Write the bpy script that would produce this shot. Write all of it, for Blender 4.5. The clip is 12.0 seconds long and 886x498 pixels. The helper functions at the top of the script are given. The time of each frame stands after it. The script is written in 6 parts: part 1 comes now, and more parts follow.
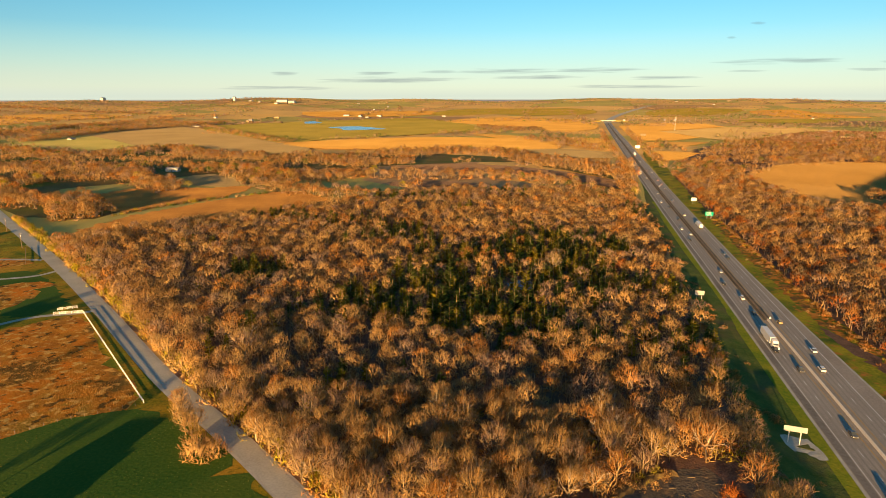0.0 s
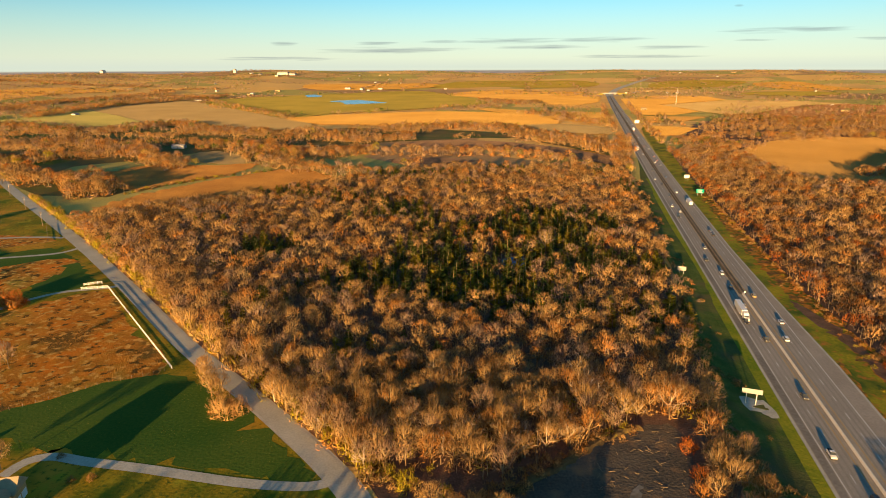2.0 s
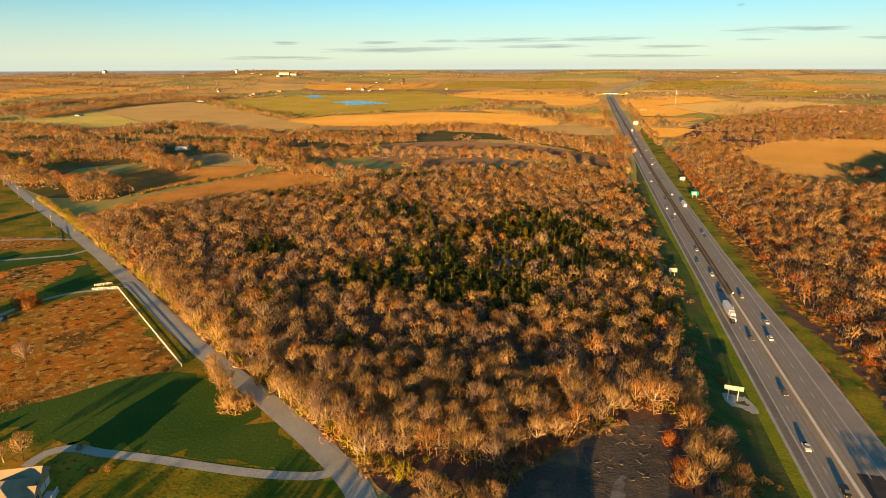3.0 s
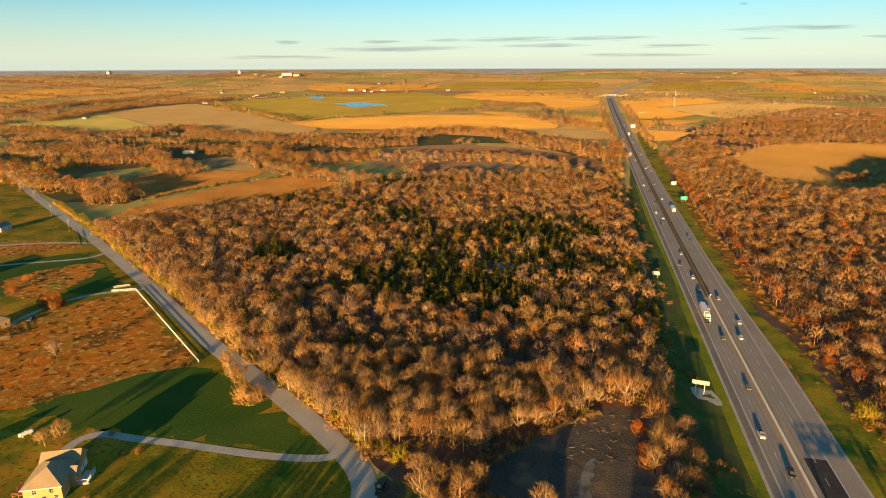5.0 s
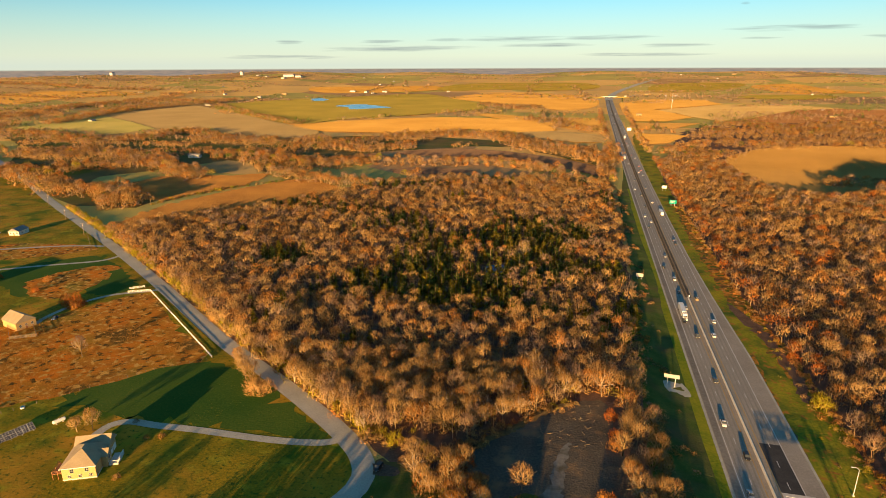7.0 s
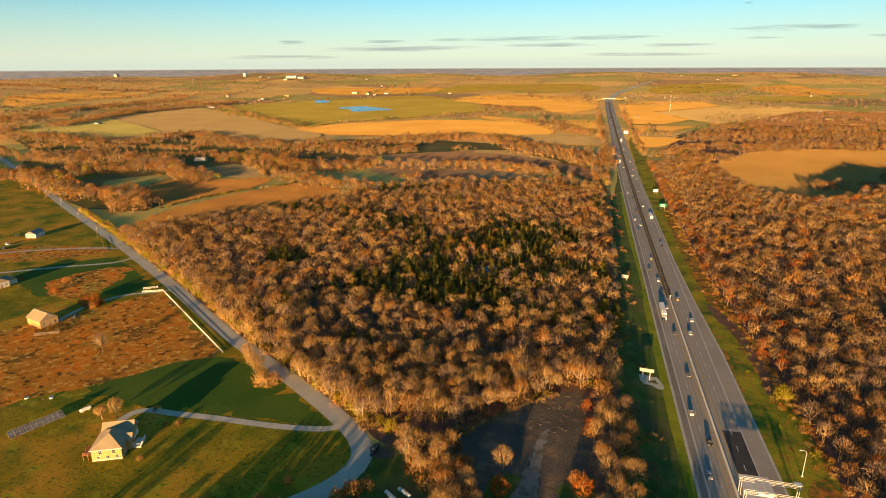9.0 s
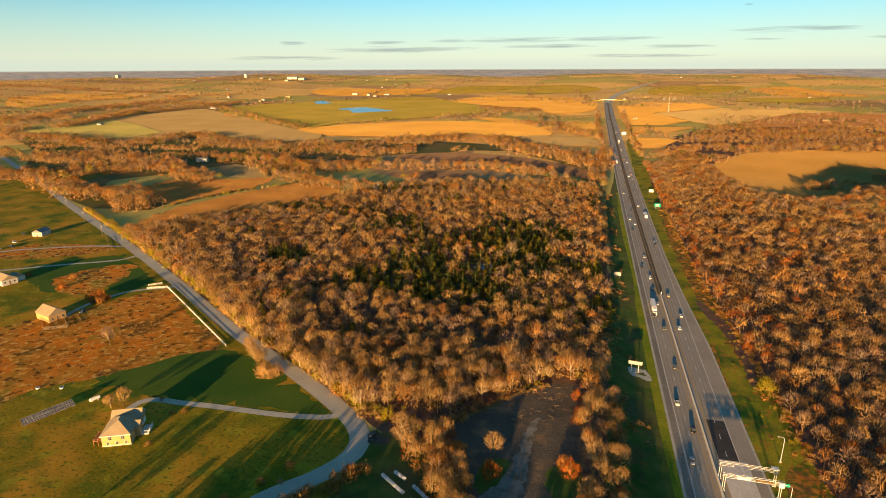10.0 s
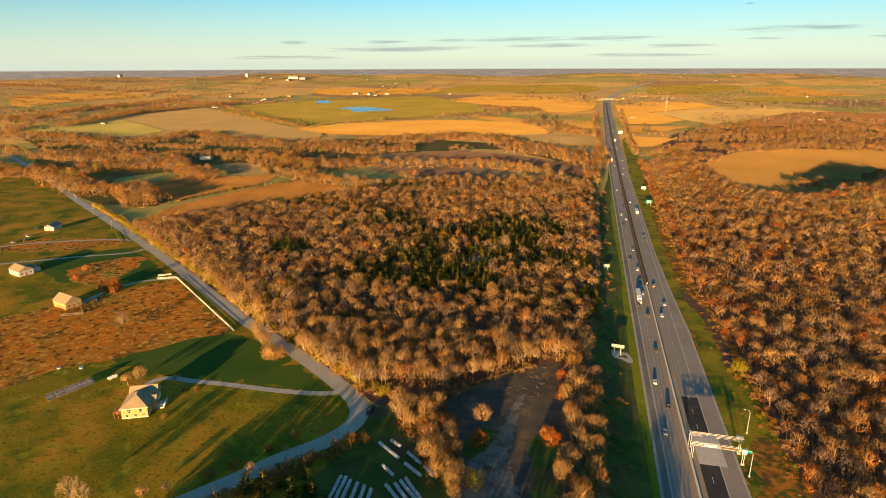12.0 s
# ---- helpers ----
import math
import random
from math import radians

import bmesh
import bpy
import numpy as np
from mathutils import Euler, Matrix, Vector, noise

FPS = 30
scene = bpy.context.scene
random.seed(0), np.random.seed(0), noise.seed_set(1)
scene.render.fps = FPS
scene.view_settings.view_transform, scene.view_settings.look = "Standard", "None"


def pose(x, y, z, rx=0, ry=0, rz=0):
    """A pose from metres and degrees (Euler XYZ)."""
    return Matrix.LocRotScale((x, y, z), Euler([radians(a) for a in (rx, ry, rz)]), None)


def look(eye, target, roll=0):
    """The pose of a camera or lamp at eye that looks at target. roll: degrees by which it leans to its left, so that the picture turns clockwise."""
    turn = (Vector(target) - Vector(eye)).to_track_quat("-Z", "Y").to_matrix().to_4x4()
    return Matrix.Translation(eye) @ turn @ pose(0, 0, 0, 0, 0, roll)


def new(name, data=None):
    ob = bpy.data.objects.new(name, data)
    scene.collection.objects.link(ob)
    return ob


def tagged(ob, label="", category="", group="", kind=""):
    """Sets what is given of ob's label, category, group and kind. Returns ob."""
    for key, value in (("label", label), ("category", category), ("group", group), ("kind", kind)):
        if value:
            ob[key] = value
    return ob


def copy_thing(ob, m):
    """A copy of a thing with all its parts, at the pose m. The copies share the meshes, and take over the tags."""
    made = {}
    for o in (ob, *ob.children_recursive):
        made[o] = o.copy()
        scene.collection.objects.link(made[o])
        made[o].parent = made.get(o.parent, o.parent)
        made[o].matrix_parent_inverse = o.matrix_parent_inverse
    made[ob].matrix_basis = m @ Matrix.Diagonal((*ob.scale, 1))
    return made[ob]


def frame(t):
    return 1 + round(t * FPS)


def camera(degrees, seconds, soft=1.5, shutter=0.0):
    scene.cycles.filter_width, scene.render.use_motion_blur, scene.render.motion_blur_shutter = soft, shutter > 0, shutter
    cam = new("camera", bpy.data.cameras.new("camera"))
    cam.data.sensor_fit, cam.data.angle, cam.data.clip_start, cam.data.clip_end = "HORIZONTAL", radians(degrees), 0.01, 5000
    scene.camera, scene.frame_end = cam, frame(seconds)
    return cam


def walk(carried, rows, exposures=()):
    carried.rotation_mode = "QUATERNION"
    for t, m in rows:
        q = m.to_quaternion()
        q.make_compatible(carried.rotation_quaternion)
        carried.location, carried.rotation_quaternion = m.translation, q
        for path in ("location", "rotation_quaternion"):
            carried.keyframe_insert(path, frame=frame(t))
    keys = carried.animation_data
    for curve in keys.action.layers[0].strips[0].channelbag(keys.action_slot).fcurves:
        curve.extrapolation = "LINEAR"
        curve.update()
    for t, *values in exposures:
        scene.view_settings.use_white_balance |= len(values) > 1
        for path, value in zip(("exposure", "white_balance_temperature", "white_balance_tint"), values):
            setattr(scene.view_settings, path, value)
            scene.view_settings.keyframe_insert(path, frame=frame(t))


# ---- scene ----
cam = camera(73.7, 12.0, soft=0.9)


def aim(x, y, z, yaw, pitch, roll):
    """The pose of the drone's camera: metres, and degrees of heading (to the left of +y), tilt and roll."""
    a, b = radians(yaw), radians(pitch)
    return look((x, y, z), (x - math.sin(a) * math.cos(b), y + math.cos(a) * math.cos(b), z + math.sin(b)), roll)


ROWS = [  # seconds, eye, heading, tilt, roll
    (0, -93.68, -245.74, 103.71, 10.921, -14.497, -0.022),
    (0.5, -92.24, -250.51, 105.60, 10.990, -15.388, -0.055),
    (1, -90.55, -255.36, 107.83, 11.095, -16.458, -0.125),
    (1.5, -89.26, -260.16, 110.17, 11.107, -17.093, -0.144),
    (2, -87.63, -265.12, 112.56, 11.142, -17.140, -0.149),
    (2.5, -86.01, -269.97, 114.85, 11.175, -17.143, -0.158),
    (3, -84.08, -274.76, 117.36, 11.255, -17.196, -0.154),
    (5, -76.31, -294.60, 127.16, 11.485, -17.266, -0.177),
    (5.5, -74.53, -299.61, 129.38, 11.508, -17.258, -0.177),
    (6, -72.32, -304.61, 131.69, 11.576, -17.258, -0.206),
    (6.5, -70.36, -309.69, 133.94, 11.604, -17.265, -0.201),
    (7, -68.29, -314.81, 136.37, 11.616, -17.297, -0.199),
    (9, -59.36, -334.94, 145.05, 11.838, -17.297, -0.239),
    (9.5, -57.16, -340.02, 146.01, 11.839, -17.210, -0.203),
    (10, -54.78, -345.14, 146.07, 11.883, -17.200, -0.196),
    (10.5, -52.88, -349.88, 145.97, 11.921, -17.205, -0.191),
    (11, -50.73, -354.89, 146.34, 11.957, -17.222, -0.196),
    (11.5, -48.48, -359.82, 146.94, 12.010, -17.274, -0.202),
    (12, -47.11, -364.69, 147.14, 11.957, -17.256, -0.201),
]
walk(cam, [(t, aim(*r)) for t, *r in ROWS], exposures=[(0.0, 1.43, 6650, 7), (12.0, 1.43, 6650, 7)])

# ---- light ----
SUN_EL, SUN_AZ = 6.5, 7.0  # degrees above the horizon; shadows fall this far to the right of +y

world = bpy.data.worlds.new("sky")
scene.world = world
world.use_nodes = True
wn, wl = world.node_tree.nodes, world.node_tree.links
wn.clear()


def sky_world():
    """Evening sky with thin cloud streaks low down; under the horizon the far land goes on."""
    sky = wn.new("ShaderNodeTexSky")
    sky.sky_type, sky.sun_disc = "NISHITA", False
    sky.sun_elevation, sky.sun_rotation = radians(SUN_EL), radians(180 + SUN_AZ)
    sky.altitude, sky.air_density, sky.dust_density, sky.ozone_density = 250, 0.84, 0.03, 2.7
    co = wn.new("ShaderNodeTexCoord")
    sep = wn.new("ShaderNodeSeparateXYZ")
    wl.new(co.outputs["Generated"], sep.inputs[0])

    def math_node(op, a, b=None, clamp=False):
        n = wn.new("ShaderNodeMath")
        n.operation, n.use_clamp = op, clamp
        for i, v in enumerate((a, b)):
            if v is None:
                continue
            if isinstance(v, (int, float)):
                n.inputs[i].default_value = v
            else:
                wl.new(v, n.inputs[i])
        return n.outputs[0]

    # cloud streaks low over the horizon: (across, up, half width, half height) as slopes from due north
    across, rise = math_node("DIVIDE", sep.outputs["X"], sep.outputs["Y"]), math_node("DIVIDE", sep.outputs["Z"], sep.outputs["Y"])
    scale = wn.new("ShaderNodeMapping")
    scale.inputs["Scale"].default_value = (14.0, 14.0, 330.0)
    wl.new(co.outputs["Generated"], scale.inputs[0])
    nz = wn.new("ShaderNodeTexNoise")
    nz.inputs["Scale"].default_value, nz.inputs["Detail"].default_value = 1.0, 6.0
    wl.new(scale.outputs[0], nz.inputs["Vector"])
    wisp = math_node("MULTIPLY", math_node("SUBTRACT", nz.outputs["Fac"], 0.5), 3.4)
    fac = None
    for a, e, w, h in CLOUDS:
        da = math_node("POWER", math_node("ABSOLUTE", math_node("DIVIDE", math_node("SUBTRACT", across, a), w)), 2.0)
        de = math_node("POWER", math_node("ABSOLUTE", math_node("DIVIDE", math_node("SUBTRACT", rise, e), h)), 2.0)
        body = math_node("SUBTRACT", math_node("ADD", wisp, 1.0), math_node("ADD", da, de))
        body = math_node("MULTIPLY", body, 0.55, clamp=True)
        fac = body if fac is None else math_node("MAXIMUM", fac, body)
    fac = math_node("MULTIPLY", math_node("MULTIPLY", fac, math_node("GREATER_THAN", sep.outputs["Y"], 0.0)), 0.8)
    # pale haze low over the land, with a greyer bank at its foot
    hazy = sky.outputs[0]
    for colour, top, most in (HAZE, BANK):
        h = wn.new("ShaderNodeMixRGB")
        h.inputs[2].default_value = (*colour, 1)
        wl.new(math_node("MULTIPLY", math_node("SUBTRACT", 1.0, math_node("DIVIDE", math_node("ABSOLUTE", sep.outputs["Z"]), top), clamp=True), most), h.inputs[0])
        wl.new(hazy, h.inputs[1])
        hazy = h.outputs[0]
    cloud = wn.new("ShaderNodeMixRGB")
    cloud.inputs[2].default_value = (*CLOUD, 1)
    wl.new(fac, cloud.inputs[0])
    wl.new(hazy, cloud.inputs[1])
    # the land beyond the sheet of ground
    land = wn.new("ShaderNodeMixRGB")
    edge = wn.new("ShaderNodeMapRange")
    edge.inputs[1].default_value, edge.inputs[2].default_value = -0.0045, -0.0065
    wl.new(sep.outputs["Z"], edge.inputs[0])
    wl.new(edge.outputs[0], land.inputs[0])
    wl.new(cloud.outputs[0], land.inputs[1])
    far = wn.new("ShaderNodeMapping")
    far.inputs["Scale"].default_value = (70.0, 70.0, 1400.0)
    wl.new(co.outputs["Generated"], far.inputs[0])
    woods = wn.new("ShaderNodeTexNoise")
    woods.inputs["Scale"].default_value, woods.inputs["Detail"].default_value = 1.0, 4.0
    wl.new(far.outputs[0], woods.inputs["Vector"])
    spread = wn.new("ShaderNodeMapRange")
    spread.inputs[1].default_value, spread.inputs[2].default_value = 0.4, 0.62
    wl.new(woods.outputs["Fac"], spread.inputs[0])
    country = wn.new("ShaderNodeMixRGB")
    country.inputs[1].default_value, country.inputs[2].default_value = (*FAR_WOODS, 1), (*FAR_LAND, 1)
    wl.new(spread.outputs[0], country.inputs[0])
    wl.new(country.outputs[0], land.inputs[2])
    tone = wn.new("ShaderNodeMixRGB")
    tone.blend_type, tone.inputs[2].default_value = "MULTIPLY", (*AIR, 1)
    wl.new(math_node("DIVIDE", math_node("SUBTRACT", sep.outputs["Z"], 0.03), 0.11, clamp=True), tone.inputs[0])
    wl.new(land.outputs[0], tone.inputs[1])
    bg = wn.new("ShaderNodeBackground")
    bg.inputs["Strength"].default_value = SKY_STRENGTH
    wl.new(tone.outputs[0], bg.inputs["Color"])
    out = wn.new("ShaderNodeOutputWorld")
    wl.new(bg.outputs[0], out.inputs["Surface"])


SKY_STRENGTH, AIR = 0.069, (0.74, 1.08, 1.03)  # the upper evening sky is slightly green
CLOUDS = [(-0.282, 0.0258, 0.133, 0.0059), (-0.295, 0.0264, 0.079, 0.0028), (-0.086, 0.0394, 0.091, 0.0044), (0.056, 0.0395, 0.086, 0.0038), (-0.036, 0.0294, 0.076, 0.0035), (0.151, 0.0274, 0.058, 0.0034), (0.28, 0.0491, 0.053, 0.0036), (0.353, 0.0511, 0.074, 0.004), (0.448, 0.0375, 0.037, 0.0024), (0.272, 0.0362, 0.032, 0.002), (-0.202, 0.0394, 0.038, 0.0027), (-0.474, 0.0386, 0.026, 0.0047), (-0.314, 0.0375, 0.04, 0.0027), (0.247, 0.0849, 0.008, 0.002), (0.281, 0.1045, 0.013, 0.0024), (0.504, 0.0479, 0.05, 0.0039), (-0.492, 0.014, 0.117, 0.0038), (0.112, 0.0145, 0.106, 0.003)]
CLOUD = (1.5, 1.75, 1.9)
FAR_LAND, FAR_WOODS = (2.3, 1.7, 1.3), (1.5, 1.25, 1.1)
HAZE, BANK = ((4.3, 4.65, 4.0), 0.10, 0.75), ((3.7, 4.15, 3.65), 0.014, 0.7)
sky_world()

sun = new("sun", bpy.data.lights.new("sun", "SUN"))
sun.data.energy, sun.data.angle, sun.data.color = 5.0, radians(0.6), (1.0, 0.58, 0.215)
toward = Vector((-math.sin(radians(SUN_AZ)) * math.cos(radians(SUN_EL)), -math.cos(radians(SUN_AZ)) * math.cos(radians(SUN_EL)), math.sin(radians(SUN_EL))))
sun.matrix_world = look(toward * 300, (0, 0, 0))

# ---- materials ----


def material(name, c1, c2, scale=1.0, rough=0.9, bump=0.0, detail=None, metal=0.0, spec=0.08, big=None):
    """A surface of two colours mixed by noise at two sizes (per metre), with relief."""
    m = bpy.data.materials.new(name)
    m.use_nodes = True
    nodes, links = m.node_tree.nodes, m.node_tree.links
    bsdf = nodes["Principled BSDF"]
    bsdf.inputs["Roughness"].default_value, bsdf.inputs["Metallic"].default_value = rough, metal
    bsdf.inputs["Specular IOR Level"].default_value = spec
    geo = nodes.new("ShaderNodeNewGeometry")
    fine = nodes.new("ShaderNodeTexNoise")
    fine.inputs["Scale"].default_value, fine.inputs["Detail"].default_value = scale, 5.0
    links.new(geo.outputs["Position"], fine.inputs["Vector"])
    wide = nodes.new("ShaderNodeTexNoise")
    wide.inputs["Scale"].default_value, wide.inputs["Detail"].default_value = big or scale * 0.13, 3.0
    links.new(geo.outputs["Position"], wide.inputs["Vector"])
    add = nodes.new("ShaderNodeMath")
    add.operation = "ADD"
    links.new(fine.outputs["Fac"], add.inputs[0])
    links.new(wide.outputs["Fac"], add.inputs[1])
    ramp = nodes.new("ShaderNodeMapRange")
    ramp.inputs[1].default_value, ramp.inputs[2].default_value = 0.72, 1.28
    links.new(add.outputs[0], ramp.inputs[0])
    mix = nodes.new("ShaderNodeMixRGB")
    mix.inputs[1].default_value, mix.inputs[2].default_value = (*c1, 1), (*c2, 1)
    links.new(ramp.outputs[0], mix.inputs[0])
    links.new(mix.outputs[0], bsdf.inputs["Base Color"])
    if bump:
        b = nodes.new("ShaderNodeBump")
        b.inputs["Strength"].default_value, b.inputs["Distance"].default_value = 1.0, bump
        links.new(fine.outputs["Fac"], b.inputs["Height"])
        links.new(b.outputs[0], bsdf.inputs["Normal"])
    return m


def patchy(m, colour, scale, lo, hi):
    """Lays patches of a third colour over a material, of the size that scale gives."""
    nodes, links = m.node_tree.nodes, m.node_tree.links
    bsdf = nodes["Principled BSDF"]
    base = bsdf.inputs["Base Color"].links[0].from_socket
    geo = nodes.new("ShaderNodeNewGeometry")
    n = nodes.new("ShaderNodeTexNoise")
    n.inputs["Scale"].default_value, n.inputs["Detail"].default_value = scale, 6.0
    shift = nodes.new("ShaderNodeMapping")
    shift.inputs["Location"].default_value = (37.0, 11.0, 0.0)
    links.new(geo.outputs["Position"], shift.inputs[0])
    links.new(shift.outputs[0], n.inputs["Vector"])
    r = nodes.new("ShaderNodeMapRange")
    r.inputs[1].default_value, r.inputs[2].default_value = lo, hi
    links.new(n.outputs["Fac"], r.inputs[0])
    mix = nodes.new("ShaderNodeMixRGB")
    mix.inputs[2].default_value = (*colour, 1)
    links.new(r.outputs[0], mix.inputs[0])
    links.new(base, mix.inputs[1])
    links.new(mix.outputs[0], bsdf.inputs["Base Color"])
    return m


def twig(name, c1, c2):
    """Bare twigs or leaves, whose colour varies from blade to blade."""
    m = bpy.data.materials.new(name)
    m.use_nodes = True
    nodes, links = m.node_tree.nodes, m.node_tree.links
    bsdf = nodes["Principled BSDF"]
    bsdf.inputs["Roughness"].default_value, bsdf.inputs["Specular IOR Level"].default_value = 0.9, 0.03
    geo = nodes.new("ShaderNodeNewGeometry")
    mix = nodes.new("ShaderNodeMixRGB")
    mix.inputs[1].default_value, mix.inputs[2].default_value = (*c1, 1), (*c2, 1)
    links.new(geo.outputs["Random Per Island"], mix.inputs[0])
    links.new(mix.outputs[0], bsdf.inputs["Base Color"])
    # sprays of twigs let some light through
    glow = nodes.new("ShaderNodeBsdfTranslucent")
    links.new(mix.outputs[0], glow.inputs["Color"])
    both = nodes.new("ShaderNodeMixShader")
    both.inputs[0].default_value = 0.10
    links.new(bsdf.outputs[0], both.inputs[1])
    links.new(glow.outputs[0], both.inputs[2])
    links.new(both.outputs[0], nodes["Material Output"].inputs["Surface"])
    return m


def farmland():
    """Far country: a patchwork of stubble, pasture and ploughed fields, dry grass nearer by."""
    m = material("farmland", (0.32, 0.22, 0.08), (0.44, 0.30, 0.11), 1.0, 0.95, 0.5, big=0.01)
    nodes, links = m.node_tree.nodes, m.node_tree.links
    bsdf = nodes["Principled BSDF"]
    base = bsdf.inputs["Base Color"].links[0].from_socket
    geo = nodes.new("ShaderNodeNewGeometry")
    place = nodes.new("ShaderNodeMapping")
    place.inputs["Scale"].default_value = (1 / 420, 1 / 300, 0)
    place.inputs["Rotation"].default_value = (0, 0, radians(3))
    links.new(geo.outputs["Position"], place.inputs[0])
    cells = nodes.new("ShaderNodeTexVoronoi")
    cells.distance, cells.inputs["Scale"].default_value = "CHEBYCHEV", 1.0
    links.new(place.outputs[0], cells.inputs["Vector"])
    pick = nodes.new("ShaderNodeSeparateColor")
    links.new(cells.outputs["Color"], pick.inputs[0])
    ramp = nodes.new("ShaderNodeValToRGB")
    ramp.color_ramp.interpolation = "CONSTANT"
    tones = [(0, (0.74, 0.47, 0.15)), (0.22, (0.50, 0.42, 0.11)), (0.42, (0.64, 0.40, 0.14)), (0.58, (0.42, 0.37, 0.10)), (0.70, (0.78, 0.48, 0.14)), (0.88, (0.42, 0.26, 0.12))]
    for n, (at, c) in enumerate(tones):
        e = ramp.color_ramp.elements[n] if n < 2 else ramp.color_ramp.elements.new(at)
        e.position, e.color = at, (*c, 1)
    links.new(pick.outputs[0], ramp.inputs[0])
    both = nodes.new("ShaderNodeMixRGB")
    links.new(ramp.outputs[0], both.inputs[1])
    links.new(base, both.inputs[2])
    both.inputs[0].default_value = 0.18
    links.new(both.outputs[0], bsdf.inputs["Base Color"])
    return m


M_FARM = farmland()
M_GRASS = material("lawn_grass", (0.105, 0.125, 0.007), (0.38, 0.245, 0.015), 1.1, 0.95, 0.10, big=0.03)
# Verge grass with the wood's shade put into its dark colour.
M_SHADEGRASS = material("shade_toned_grass", (0.055, 0.115, 0.020), (0.16, 0.17, 0.035), 1.1, 0.95, 0.15, big=0.05)
patchy(M_GRASS, (0.52, 0.26, 0.025), 0.026, 0.45, 0.64)
patchy(M_GRASS, (0.07, 0.13, 0.010), 0.05, 0.50, 0.68)
patchy(M_GRASS, (0.32, 0.28, 0.02), 0.11, 0.54, 0.68)
patchy(M_GRASS, (0.07, 0.105, 0.012), 0.6, 0.54, 0.70)
patchy(M_SHADEGRASS, (0.045, 0.085, 0.014), 0.09, 0.40, 0.70)
# Greener grass whose dark tone also stands in for shade on the lawn.
M_LUSHSHADE = material("lush_shade_grass", (0.038, 0.10, 0.012), (0.095, 0.14, 0.018), 1.1, 0.95, 0.10, big=0.03)
M_LITTER = material("leaf_litter", (0.10, 0.06, 0.0396), (0.20, 0.12, 0.0792), 1.5, 0.95, 0.2)
M_PRAIRIE = material("prairie_grass", (0.31, 0.10, 0.010), (0.55, 0.25, 0.029), 1.2, 0.95, 0.45, big=0.12)
patchy(M_PRAIRIE, (0.26, 0.22, 0.03), 0.028, 0.50, 0.66)
patchy(M_PRAIRIE, (0.62, 0.19, 0.014), 0.055, 0.47, 0.62)
patchy(M_PRAIRIE, (0.13, 0.085, 0.02), 0.045, 0.55, 0.66)
patchy(M_PRAIRIE, (0.62, 0.38, 0.09), 0.30, 0.54, 0.62)
patchy(M_PRAIRIE, (0.10, 0.06, 0.014), 0.22, 0.55, 0.63)
M_DIRT = material("bare_dirt", (0.07, 0.062, 0.05), (0.145, 0.12, 0.085), 1.2, 0.95, 0.2, big=0.06)
patchy(M_DIRT, (0.22, 0.145, 0.08), 0.12, 0.54, 0.70)
M_ASPHALT = material("highway_asphalt", (0.29, 0.26, 0.215), (0.40, 0.36, 0.30), 2.0, 0.85, 0.07, big=0.03, spec=0.03)
M_TRACK = material("worn_asphalt", (0.25, 0.222, 0.182), (0.35, 0.312, 0.257), 2.0, 0.8, 0.06, big=0.02, spec=0.03)
M_MEADOW = material("rough_meadow", (0.10, 0.085, 0.025), (0.22, 0.15, 0.05), 0.8, 0.95, 0.3, big=0.02)
patchy(M_MEADOW, (0.09, 0.12, 0.02), 0.012, 0.45, 0.60)
M_NEWASPHALT = material("fresh_asphalt", (0.05, 0.048, 0.046), (0.075, 0.07, 0.066), 2.0, 0.8)
M_OLDASPHALT = material("old_asphalt", (0.17, 0.15, 0.125), (0.27, 0.245, 0.205), 0.9, 0.85, big=0.05)
M_MEDIAN = material("dark_median", (0.10, 0.08, 0.055), (0.18, 0.145, 0.10), 1.0, 0.9, big=0.1)
M_DARKCONCRETE = material("dark_concrete", (0.15, 0.12, 0.09), (0.25, 0.20, 0.15), 1.0, 0.85, 0.01)
M_SHOULDER = material("shoulder_asphalt", (0.28, 0.243, 0.197), (0.40, 0.352, 0.285), 1.6, 0.9, 0.07, big=0.05, spec=0.03)
M_ROAD = material("country_road", (0.38, 0.365, 0.30), (0.52, 0.50, 0.41), 1.6, 0.9, 0.04, big=0.08, spec=0.05)
M_DRIFT = material("leaf_drift", (0.38, 0.13, 0.015), (0.54, 0.24, 0.04), 1.2, 0.95, 0.1, big=0.1)
patchy(M_DRIFT, (0.09, 0.115, 0.018), 0.4, 0.42, 0.60)
patchy(M_DRIFT, (0.13, 0.07, 0.03), 0.13, 0.50, 0.68)
M_PACKED = material("packed_dirt", (0.15, 0.14, 0.12), (0.25, 0.23, 0.19), 0.9, 0.95, 0.05, big=0.12)
patchy(M_PACKED, (0.10, 0.09, 0.06), 0.2, 0.48, 0.68)
M_DRYGRASS = material("dry_grass", (0.08, 0.06, 0.03), (0.19, 0.125, 0.05), 0.8, 0.95, 0.25, big=0.15)
patchy(M_SHADEGRASS, (0.13, 0.095, 0.045), 0.05, 0.48, 0.72)
M_EASTVERGE = material("leafy_verge_grass", (0.15, 0.19, 0.014), (0.38, 0.30, 0.022), 0.9, 0.95, 0.15, big=0.06)
patchy(M_EASTVERGE, (0.055, 0.10, 0.016), 0.06, 0.46, 0.68)
patchy(M_EASTVERGE, (0.40, 0.16, 0.03), 0.28, 0.56, 0.70)
# The same verge grass, lighter, with sunlight put into the colour.
M_SUNGRASS = material("sun_toned_grass", (0.12, 0.19, 0.012), (0.30, 0.28, 0.02), 0.9, 0.95, 0.12, big=0.08)
